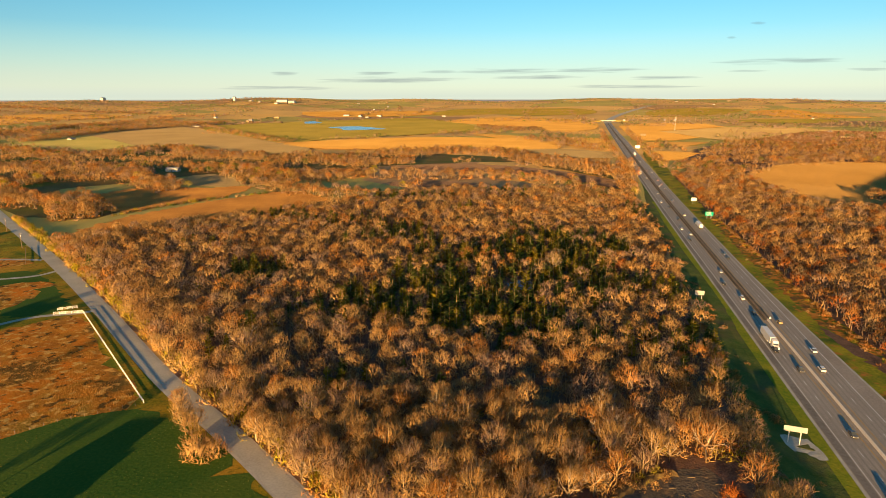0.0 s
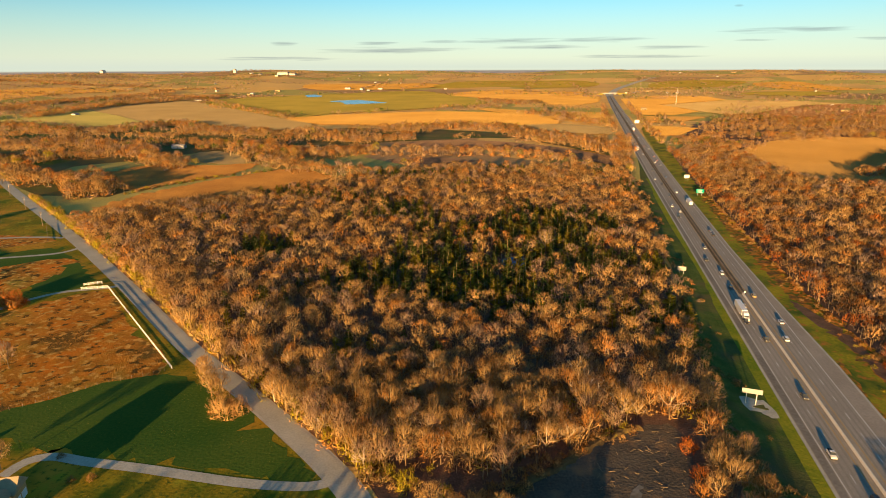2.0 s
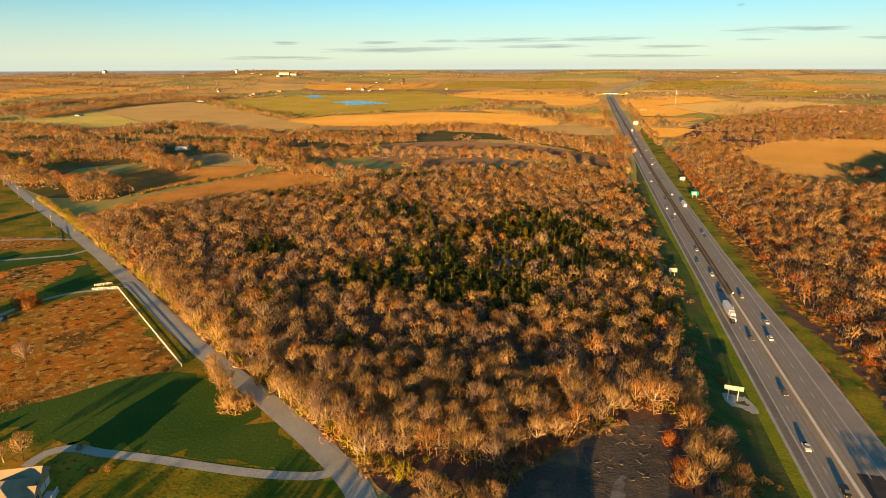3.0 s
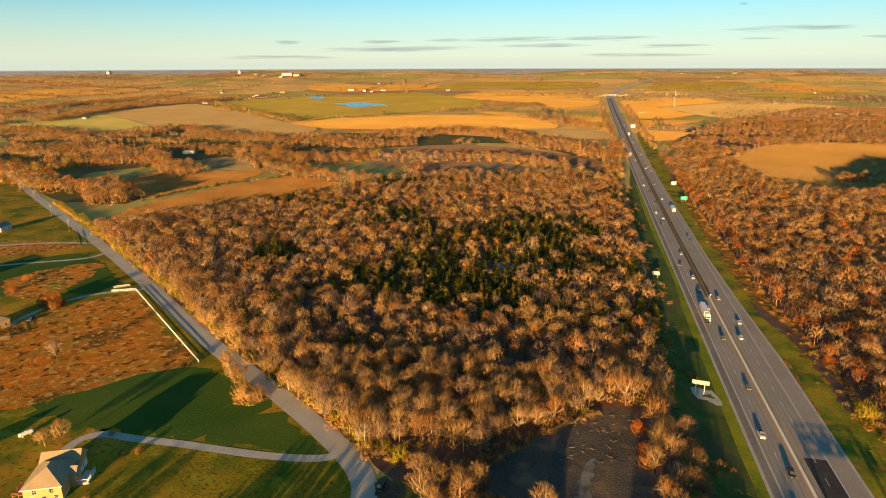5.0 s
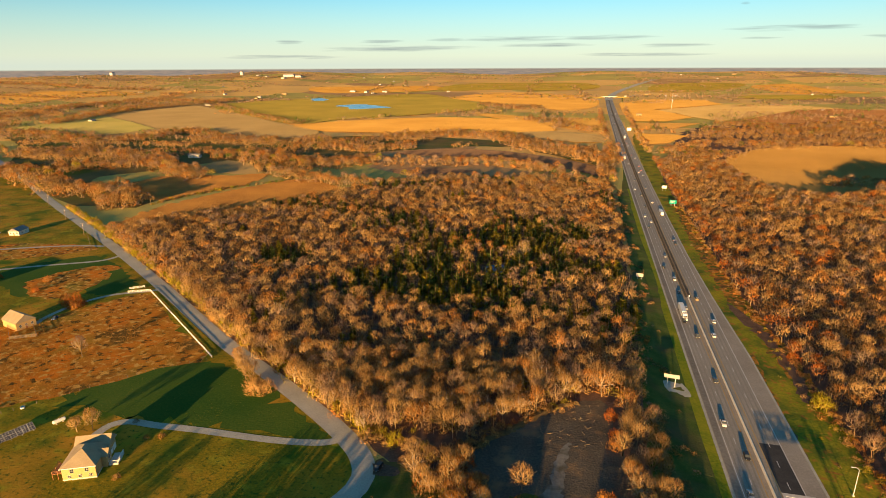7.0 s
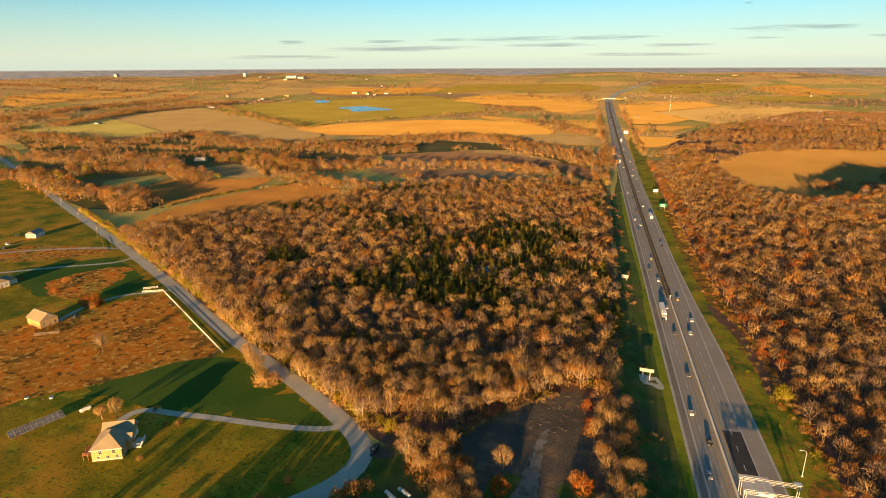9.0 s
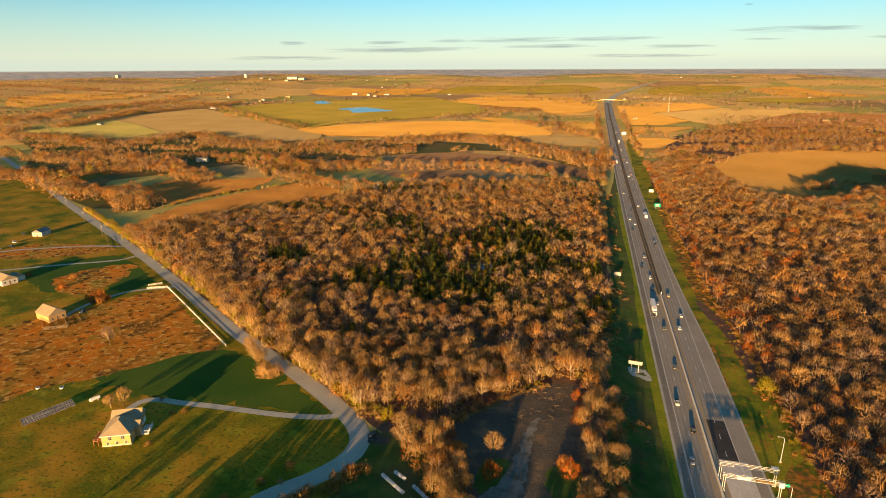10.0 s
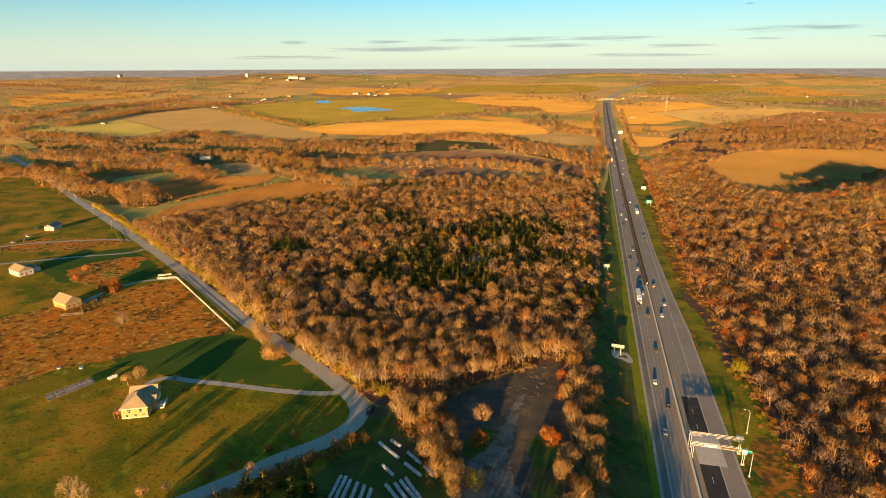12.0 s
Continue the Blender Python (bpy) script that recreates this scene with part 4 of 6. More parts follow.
    # Unseen trees, added so their shade falls over clearing, bales and verge.
    south = np.concatenate([scatter([(-150, -222), (-150, -290), (-96, -290), (-96, -222)], 7.0, rng, 0.5), scatter([(-96, -228), (-96, -262), (-50, -262), (-50, -228)], 8.5, rng, 0.5), scatter([(-50, -225), (-50, -290), (-8, -300), (-10, -225)], 6.0, rng, 0.5), scatter([(-176, -224), (-188, -262), (-165, -290), (-150, -240)], 7.0, rng, 0.5)])
    grove("bare_wood", south, rng.uniform(0.9, 1.3, len(south)), hue_at(south, rng), WIDE_KINDS, rng, "unseen bare trees south of the clearing, added to shade it", category="wood")
    r = np.concatenate([scatter(WOOD_FAR, 9.5, rng), scatter(WOOD_NE, 10, rng)])
    r = r[np.array([noise.noise((x / 120, y / 45, 5.5)) for x, y in r]) > 0.02]
    grove("far_wood", r, rng.uniform(0.7, 1.1, len(r)), hue_at(r, rng), FAR_KINDS, rng, "scattered bare trees between the fields", category="wood")


def belt(line, wide, gap, kinds, seed, label="belt of bare trees between fields", size=(0.85, 1.4)):
    """Trees along a line through a few points."""
    rng = np.random.default_rng(seed)
    c = curve_points(line, gap)
    d = np.gradient(c, axis=0)
    d /= np.linalg.norm(d, axis=1)[:, None]
    n = max(1, int(wide / gap))
    p = np.concatenate([c + np.c_[-d[:, 1], d[:, 0]] * ((k - (n - 1) / 2) * gap) for k in range(n)]) + rng.normal(0, gap * 0.35, (n * len(c), 2))
    thin = np.array([noise.noise((x / 50, y / 50, 2.2)) for x, y in p]) > -0.33
    p = p[thin]
    hue = np.where(rng.uniform(0, 1, len(p)) < 0.07, rng.choice([5, 7, 6], len(p)), rng.choice([3, 3, 1, 0, 2], len(p)))
    low = p[::2] + rng.normal(0, 3, p[::2].shape) - (0, 4)
    grove("brush", low, rng.uniform(1.2, 2.4, len(low)), rng.choice([0, 2, 3, 1], len(low)), LOW_BUSHES, rng, "brown brush under belts of trees", category="brush")
    grove("tree_belt", p, rng.uniform(*size, len(p)), hue, kinds, rng, label, category="wood")


main_woods()
for n, (line, wide, gap, kinds) in enumerate((
    ([(-1265, 717), (-1178, 732), (-981, 665), (-877, 684), (-864, 834), (-697, 717), (-612, 705), (-485, 693), (-372, 840)], 45, 9, "far"),
    ([(-372, 840), (-280, 880), (-198, 850), (-110, 698), (-53, 670), (-13.7, 590.2)], 75, 8.5, "far"),
    ([(-612, 705), (-560, 650), (-430, 640), (-330, 690)], 35, 8.5, "far"),
    ([(-1061, 530), (-874, 465), (-816, 523), (-743, 490), (-640, 560)], 36, 8.5, "far"),
    ([(-746, 369), (-686, 417), (-667, 461), (-600, 400), (-556, 371), (-521, 346)], 42, 7.5, "wide"),
    ([(-1000, 420), (-831, 319), (-796, 350), (-676, 275), (-599, 242), (-560, 250), (-500, 190)], 50, 7.5, "wide"),
    ([(-599, 517), (-522, 531), (-408, 459), (-353, 514)], 50, 7.5, "wide"),
    ([(-353, 514), (-294, 502), (-240, 512), (-170, 526), (-97, 492), (-55, 415)], 22, 7.0, "wide"),
    ([(-473, 421), (-420, 392), (-393, 371), (-341, 345), (-300, 345), (-273, 369), (-250, 395)], 34, 7.0, "wide"),
    ([(-17.4, 407.6), (-13.2, 480.4), (-11.3, 549.9), (1.7, 641.9), (11.9, 743.2)], 24, 7.5, "wide"),
    ([(11.1, 845.3), (14, 1134.5), (30, 1619)], 14, 9, "far"),
    ([(-1350, 794), (-1365, 886), (-1316, 938), (-1409, 1228), (-1526, 1595)], 60, 10, "far"),
    ([(-1665, 1083), (-1697, 1294), (-1732, 1502), (-1745, 1720), (-1587, 1854), (-1400, 1800)], 50, 10, "far"),
    ([(-760, 1085), (-1000, 1330), (-1321, 1697)], 10, 10, "far"),
    ([(173, 819), (209, 825), (272, 807), (350, 850), (418, 832), (516, 849)], 34, 7.5, "wide"),
    ([(198, 960), (230, 987), (293, 1018), (356, 1007), (454, 1044), (524, 1056), (605, 1049)], 70, 8.5, "far"),
    ([(282, 1156), (341, 1221), (370, 1097), (439, 1132), (519, 1196), (671, 1198)], 60, 9, "far"),
    ([(150, 1013), (84, 1003)], 20, 9, "far"),
    ([(248, 481), (285, 499), (329, 507)], 16, 6.5, "wide"),
    ([(367, 574), (407, 603)], 26, 7, "wide"),
    ([(79, 550), (120, 634), (172, 733)], 46, 7, "wide"),
    ([(87, 719), (118, 712), (158, 787)], 30, 7, "wide"),
    ([(103, 1584), (80, 1070), (66, 715)], 7, 9, "far"),
    ([(-353, 1837), (-234, 1653), (-164, 1718)], 50, 9, "far"),
    ([(-166, 1243), (-90, 1146), (-12, 991)], 32, 9, "far"),
    ([(-425, 1386), (-303, 1472), (-231, 1441), (-2, 1437)], 14, 9, "far"),
    ([(-1083, 1319), (-954, 1256), (-818, 1131), (-711, 1038)], 12, 9, "far"),
    ([(-1429, 1331), (-1415, 1606), (-1407, 1773), (-1394, 1962)], 60, 10, "far"),
    ([(-1537, 1006), (-1625, 1184), (-1504, 1184), (-1416, 1241)], 60, 10, "far"),
    ([(-1775, 1403), (-1728, 1556), (-1757, 1875), (-1772, 2128)], 70, 11, "far"),
    ([(-3120, 2367), (-2917, 2380), (-2760, 2438), (-2512, 2394)], 150, 14, "haze"),
    ([(-2454, 2346), (-2300, 2380), (-2052, 2355)], 90, 14, "haze"),
    ([(-1894, 2177), (-1808, 2270), (-1693, 2379)], 80, 14, "haze"),
    ([(-2459, 1874), (-2242, 1861), (-2055, 1872)], 50, 14, "haze"),
)):
    belt(line, wide, gap, {"far": FAR_KINDS, "wide": WIDE_KINDS, "haze": HAZE_KINDS}[kinds], 100 + n)


def far_belts():
    """Hedgerows and woods of the far country."""
    rng = np.random.default_rng(5)
    for lo, hi, belts, kinds, gap, wide in ((1250, 2300, 70, FAR_KINDS, 9, 5), (2300, 4650, 220, HAZE_KINDS, 13, 10)):
        p = []
        for _ in range(belts):
            far = math.sqrt(rng.uniform(lo**2, hi**2))
            a = rng.uniform(-0.90, 0.52) if rng.uniform() < 0.75 else rng.uniform(-0.90, -0.45)
            c = np.array([-60 + far * math.sin(a), -250 + far * math.cos(a)])
            k = int(rng.uniform(14, 55))
            along = rng.choice([0.05, 0.05, 0.05, 1.6]) + rng.normal(0, 0.12)
            d = np.array([math.cos(along), math.sin(along)])
            s = np.linspace(-0.5, 0.5, k)[:, None] * k * gap
            p.append(c + d * s + rng.normal(0, wide, (k, 2)))
        p = np.concatenate(p)
        clear = np.abs(p[:, 0] - (hx(p[:, 1]))) > 40
        clear &= ~inside(p, [(-1321, 1697), (-1051, 2232), (-718, 2500), (-342, 1749), (-463, 1417), (-652, 1187), (-760, 1085)])
        clear &= ~inside(p, [(-698, 1048), (-447, 1276), (-219, 1259), (-104, 1091), (-127, 962), (-599, 916)])
        clear &= ~inside(p, [(121, 1790), (425, 2176), (453, 1731), (271, 1322), (101, 1329)])
        clear &= ~inside(p, [(-1381, 890), (-1423, 1310), (-1404, 1651), (-738, 1042), (-580, 872), (-624, 760), (-922, 880), (-940, 724)])
        p = p[clear]
        grove("hedgerow", p, rng.uniform(0.8, 1.35, len(p)), rng.choice([1, 1, 3, 1, 6], len(p)), kinds, rng, "hedgerows and woods dividing far fields", category="wood")


far_belts()


def tufts(name, outline, gap, tall, wide, hue, label, seed):
    """Blades of rough grass standing on a piece of land."""
    rng = np.random.default_rng(seed)
    p = scatter(outline, gap, rng, 0.5)
    lump = np.array([noise.noise((x / 14, y / 14, 1.7)) * 0.6 + noise.noise((x / 4, y / 5, 4.7)) * 0.7 for x, y in p])
    p, lump = p[lump > -0.35], lump[lump > -0.35]
    k = len(p)
    a = np.c_[p, np.zeros(k)]
    b = a + np.c_[rng.normal(0, 0.25, (k, 2)), np.full(k, 1.0)] * (tall * rng.uniform(0.5, 1.2, k) * (0.7 + lump))[:, None]
    v, f = blades(a, b, rng.uniform(0.6, 1.3, k) * wide, rng)
    return tagged(arrays(name, v, f, TWIGS[hue]), label, "grass", kind="stuff")


tufts("prairie_grass", PRAIRIE, 0.62, 0.6, 0.22, 9, "rust-orange tufts of prairie grass", 1)
tufts("lawn_grass", LAWN[:4] + [(-330, -15), (-420, -90), (-330, -230), (-180, -230)], 1.15, 0.16, 0.34, 8, "short lawn grass", 2)


def roadside_brush():
    """Brush along the wood's edge by the country road."""
    rng = np.random.default_rng(17)
    d = np.gradient(ROAD, axis=0)
    d /= np.linalg.norm(d, axis=1)[:, None]
    p = np.concatenate([ROAD + np.c_[-d[:, 1], d[:, 0]] * (6.5 + rng.uniform(0, 3.5, (len(ROAD), 1))) for _ in range(2)]) + rng.normal(0, 0.8, (2 * len(ROAD), 2))
    p = p[(p[:, 1] > -138) & (p[:, 0] > -560) & (p[:, 0] < -134)]
    q = ROAD + np.c_[-d[:, 1], d[:, 0]] * (6.0 + rng.uniform(0, 4.0, (len(ROAD), 1)))
    q = q[(q[:, 1] < -166) & (q[:, 1] > -235)]
    low = np.concatenate([q, q + rng.normal(0, 2.0, q.shape)])
    kinds = [bush(rng, 150, 2.6, 2.0, 0.2) for _ in range(4)]
    grove("brush", p, rng.uniform(0.8, 2.1, len(p)), rng.choice([0, 7, 4, 7, 7], len(p)), kinds, rng, "yellow and tan brush along the road", category="brush")
    grove("brush", low, rng.uniform(1.2, 2.4, len(low)), rng.choice([0, 2, 3, 0], len(low)), kinds, rng, "tan brush beside the bend of the road", category="brush")


roadside_brush()


def highway_brush():
    """Low brush and leafy clumps on the grass between the highway and the eastern wood."""
    rng = np.random.default_rng(41)
    y = np.concatenate([rng.uniform(-110, 330, 260), rng.uniform(-240, -20, 150)])
    x = np.interp(y, [-101, -18, 82, 235, 358], [49.3, 50.3, 47.2, 50.3, 54.5]) - rng.exponential(2.4, len(y)) + 1.0
    grove("brush", np.c_[x, y], rng.uniform(0.35, 1.1, len(y)), rng.choice([0, 2, 0, 2, 7], len(y)), [bush(rng, 130, 2.0, 2.4, 0.13) for _ in range(3)], rng, "orange and tan brush on the grass beside the wood", category="brush")


highway_brush()


def verge_brush():
    """Brown thicket on the shaded slope between the wood and the highway."""
    rng = np.random.default_rng(43)
    y = rng.uniform(-240, 420, 520)
    thick = np.array([noise.noise((v / 40, 2.0, 7.0)) for v in y])
    u = np.where(thick > 0.0, rng.uniform(-37, -23, len(y)), rng.uniform(-38, -31, len(y)))
    p = np.c_[hx(y) + u, y]
    p = p[(np.abs(y + 62) > 16) & (np.abs(y - 88) > 9)]
    grove("brush", p, rng.uniform(0.4, 1.0, len(p)), rng.choice([3, 1, 3, 0, 2], len(p)), [bush(rng, 110, 2.2, 2.6, 0.14) for _ in range(3)], rng, "brown thicket on the shaded slope beside the highway", category="brush")


verge_brush()

# hedge between the two brown fields, and a few bushes
rng_h = np.random.default_rng(23)
h = curve_points([(-482, 208), (-467, 259), (-439, 313), (-405, 352)], 3.5)
grove("hedge", h + rng_h.normal(0, 1.2, h.shape), rng_h.uniform(0.8, 1.7, len(h)), rng_h.choice([7, 6, 3, 0], len(h)), [bush(rng_h, 120, 2.6, 2.0, 0.25) for _ in range(3)], rng_h, "green and brown hedge between brown fields", category="hedge")

# ---- things ----


def box(bm, x0, x1, y0, y1, z0, z1):
    """Adds a box to a bmesh."""
    v = [bm.verts.new((x, y, z)) for z in (z0, z1) for y in (y0, y1) for x in (x0, x1)]
    for f in ((0, 2, 3, 1), (4, 5, 7, 6), (0, 1, 5, 4), (2, 6, 7, 3), (0, 4, 6, 2), (1, 3, 7, 5)):
        bm.faces.new([v[i] for i in f])
    return v


def rod(bm, a, b, ra, rb=None, sides=8):
    """Adds a round bar from a to b."""
    a, b = Vector(a), Vector(b)
    m = Matrix.Translation((a + b) / 2) @ (b - a).to_track_quat("Z", "Y").to_matrix().to_4x4()
    bmesh.ops.create_cone(bm, cap_ends=True, segments=sides, radius1=ra, radius2=ra if rb is None else rb, depth=(b - a).length, matrix=m)


def prism(bm, outline, y0, y1):
    """Adds a body with an outline of (x, z) drawn out from y0 to y1."""
    a = [bm.verts.new((x, y0, z)) for x, z in outline]
    b = [bm.verts.new((x, y1, z)) for x, z in outline]
    n = len(outline)
    for i in range(n):
        bm.faces.new((a[i], a[(i + 1) % n], b[(i + 1) % n], b[i]))
    bm.faces.new(a[::-1])
    bm.faces.new(b)


def soften(bm, width, segments=1):
    bmesh.ops.recalc_face_normals(bm, faces=bm.faces)
    bmesh.ops.bevel(bm, geom=list(bm.edges), offset=width, segments=segments, affect="EDGES", clamp_overlap=True)


def mesh_of(name, bm, mat):
    bmesh.ops.recalc_face_normals(bm, faces=bm.faces)
    me = bpy.data.meshes.new(name)
    bm.to_mesh(me)
    bm.free()
    me.materials.append(mat)
    return me


def part(name, bm, mat, parent, label=""):
    """One mesh under a thing or a part."""
    ob = new(name, mesh_of(name, bm, mat))
    ob.parent = parent
    return tagged(ob, label)


def boxed(name, mat, parent, *dims, bevel=0.0, label=""):
    bm = bmesh.new()
    box(bm, *dims)
    if bevel:
        soften(bm, bevel)
    return part(name, bm, mat, parent, label)


def rodded(name, mat, parent, a, b, r, r2=None, sides=8, label=""):
    bm = bmesh.new()
    rod(bm, a, b, r, r2, sides)
    return part(name, bm, mat, parent, label)


def thing(name, label, category, m, group=""):
    ob = tagged(new(name), label, category, group)
    ob.matrix_basis = m
    return ob


M_SIDING = material("cream_siding", (0.46, 0.30, 0.13), (0.56, 0.38, 0.17), 2.0, 0.8)
M_WHITESIDING = material("white_siding", (0.55, 0.51, 0.45), (0.66, 0.62, 0.55), 2.0, 0.8)
M_SHINGLE = material("tan_shingles", (0.32, 0.25, 0.16), (0.42, 0.33, 0.21), 3.0, 0.9, 0.03)
M_GREYSHINGLE = material("grey_shingles", (0.20, 0.19, 0.19), (0.30, 0.28, 0.27), 3.0, 0.9, 0.03)
M_GLASS = material("window_glass", (0.04, 0.05, 0.06), (0.06, 0.07, 0.08), 1.0, 0.08, spec=0.6)
M_TRIM = material("white_trim", (0.72, 0.70, 0.66), (0.82, 0.80, 0.76), 4.0, 0.6)
M_DECK = material("red_brown_deck", (0.26, 0.11, 0.05), (0.36, 0.17, 0.08), 3.0, 0.8)
M_PANEL = material("solar_cells", (0.015, 0.02, 0.035), (0.03, 0.035, 0.05), 2.0, 0.25, spec=0.4)
M_GALV = material("galvanised_steel", (0.58, 0.57, 0.55), (0.74, 0.73, 0.70), 3.0, 0.5, metal=0.15)
M_PAINTWHITE = material("white_paint", (0.74, 0.72, 0.68), (0.84, 0.82, 0.78), 2.0, 0.5)
M_GREENSIGN = material("green_sign_face", (0.0, 0.24, 0.18), (0.0, 0.30, 0.23), 1.0, 0.5)
M_PALESIGN = material("pale_sign_face", (0.46, 0.54, 0.64), (0.60, 0.66, 0.74), 1.0, 0.5)
M_WOODPOLE = material("weathered_pole", (0.16, 0.12, 0.09), (0.28, 0.22, 0.16), 3.0, 0.9)
M_BALE = material("white_bale_wrap", (0.52, 0.54, 0.56), (0.70, 0.71, 0.72), 3.0, 0.45)
M_RUBBER = material("tyre_rubber", (0.015, 0.015, 0.015), (0.03, 0.03, 0.03), 5.0, 0.8)
M_LAMP = material("lamp_glass", (0.65, 0.65, 0.62), (0.8, 0.8, 0.76), 5.0, 0.15)
M_TAIL = material("tail_lamp", (0.35, 0.02, 0.01), (0.45, 0.03, 0.02), 5.0, 0.2)
M_SIGNBACK = material("sign_aluminium", (0.38, 0.37, 0.35), (0.48, 0.47, 0.44), 2.0, 0.6)
M_BROWNSIGN = material("brown_panel", (0.12, 0.08, 0.04), (0.18, 0.12, 0.06), 2.0, 0.6)


# highway: barrier, lane dashes, posts
def barrier():
    b = tagged(new("median_barrier"), "pale concrete median barrier, darker farther on", "barrier", kind="structure")
    shape = [(-0.42, 0.2), (-0.40, 0.28), (-0.27, 0.5), (-0.20, 1.15), (0.20, 1.15), (0.27, 0.5), (0.40, 0.28), (0.42, 0.2)]
    k = len(shape)
    for ys, m in ((np.arange(-420, 60.1, 10.0), M_PALECONCRETE), (np.arange(60, 2300, 10.0), M_DARKCONCRETE)):
        v = [(hx(y, u), y, z + float(ground_z(hx(y), y))) for y in ys for u, z in shape]
        f = []
        for i in range(len(ys) - 1):
            for q in range(k - 1):
                a = i * k + q
                f += [(a, a + 1, a + k), (a + 1, a + k + 1, a + k)]
        arrays("wall", v, np.array(f)[:, ::-1], m, parent=b)
    return b


barrier()


def lane_dashes():
    h = bpy.data.objects["highway"]
    bm = bmesh.new()
    box(bm, -0.09, 0.09, -1.9, 1.9, 0, 0.012)
    me = mesh_of("lane_dash", bm, M_WHITE)
    far = []
    for u in (-6.1, 6.35):
        for n in range(190):
            y = -290.6 + 12.19 * n
            ang = -math.atan(0.0268 + 9.16e-6 * y)
            if y < 700:
                ob = new("lane_dash", me)
                ob.parent = h
                ob.matrix_basis = Matrix.Translation((hx(y, u), y, float(ground_z(hx(y), y)) + 0.228)) @ Matrix.Rotation(ang, 4, "Z")
            else:
                far.append((hx(y, u), y, float(ground_z(hx(y), y))))
    f = np.array(far)
    q = np.array([(-0.12, -1.9, 0.3), (0.12, -1.9, 0.3), (0.12, 1.9, 0.3), (-0.12, 1.9, 0.3)])
    v = (f[:, None] + q).reshape(-1, 3)
    i = np.arange(len(f)) * 4
    tagged(arrays("far_dashes", v, np.concatenate([np.c_[i, i + 1, i + 2], np.c_[i, i + 2, i + 3]]), M_WHITE, parent=h), kind="stuff")
    for y0, y1, m in ((-124, -95, M_NEWASPHALT), (-147, -124, M_CONCRETE), (-215, -147, M_NEWASPHALT)):
        ys = np.arange(y0, y1 + 1, 1.0)
        ribbon("repair_patch", np.c_[hx(ys), ys], 2.9, 10.4 if m is M_NEWASPHALT else 13.5, 0.2315, m, h)


lane_dashes()


# vehicles
def paint(name, c):
    m = material(name, tuple(v * 0.92 for v in c), c, 1.0, 0.3, spec=0.5)
    return m


PAINTS = {"white": (0.75, 0.75, 0.74), "black": (0.02, 0.02, 0.022), "silver": (0.42, 0.43, 0.45), "blue": (0.03, 0.07, 0.16), "red": (0.30, 0.03, 0.02), "grey": (0.10, 0.105, 0.11), "tan": (0.45, 0.32, 0.15)}
PAINT_MATS = {k: paint(k + "_car_paint", c) for k, c in PAINTS.items()}


def wheel(parent, x, y, r, w):
    s = 1 if x > 0 else -1
    t = rodded("wheel", M_RUBBER, parent, (x - s * w / 2, y, r), (x + s * w / 2, y, r), r, sides=14)
    rodded("rim", M_GALV, t, (x + s * w * 0.42, y, r), (x + s * w * 0.56, y, r), r * 0.6, sides=10)


def car(colour, kind):
    """A passenger vehicle, front towards -y, standing on z = 0."""
    tall = {"sedan": 0.0, "suv": 0.25, "pickup": 0.25}[kind]
    c = thing("car" if kind == "sedan" else kind, f"{colour} {'sport utility vehicle' if kind == 'suv' else kind} driving on the highway", "car" if kind != "pickup" else "pickup truck", Matrix(), "vehicles on the highway")
    h = 0.30 + tall * 0.4
    bm = bmesh.new()
    hull = [(-2.35, h), (-2.38, h + 0.32), (-2.2, h + 0.52), (-1.2, h + 0.62 + tall * 0.4), (1.9, h + 0.66 + tall * 0.4), (2.3, h + 0.6 + tall * 0.4), (2.36, h)]
    prism(bm, hull, -0.9, 0.9)
    soften(bm, 0.09, 2)
    for v in bm.verts:
        v.co = Vector((v.co.y, v.co.x, v.co.z))
    part("body", bm, PAINT_MATS[colour], c)
    z0, z1 = h + 0.6 + tall * 0.4, h + 1.15 + tall
    y = {"sedan": (-1.2, -0.45, 0.9, 1.65), "suv": (-1.25, -0.6, 1.9, 2.2), "pickup": (-1.2, -0.6, 0.5, 0.75)}[kind]
    bm = bmesh.new()
    prism(bm, [(y[0], z0), (y[1], z1 - 0.02), (y[2], z1 - 0.02), (y[3], z0)], -0.80, 0.80)
    for v in bm.verts:
        s = 0.9 if v.co.z > z0 + 0.1 else 1.0
        v.co = Vector((v.co.y * s, v.co.x, v.co.z))
    part("windows", bm, M_GLASS, c)
    boxed("roof", PAINT_MATS[colour], c, -0.72, 0.72, y[1], y[2], z1 - 0.03, z1 + 0.03, bevel=0.02)
    if kind == "pickup":
        boxed("bed", M_RUBBER, c, -0.75, 0.75, 0.85, 2.25, h + 0.74, h + 0.8)
    for x in (-0.82, 0.82):
        for yy in (-1.45, 1.4):
            wheel(c, x, yy, 0.33 + tall * 0.2, 0.22)
        boxed("headlight", M_LAMP, c, x * 0.8 - 0.16, x * 0.8 + 0.16, -2.41, -2.33, h + 0.3, h + 0.46)
        boxed("tail_light", M_TAIL, c, x * 0.85 - 0.12, x * 0.85 + 0.12, 2.30, 2.38, h + 0.36, h + 0.52)
    return c


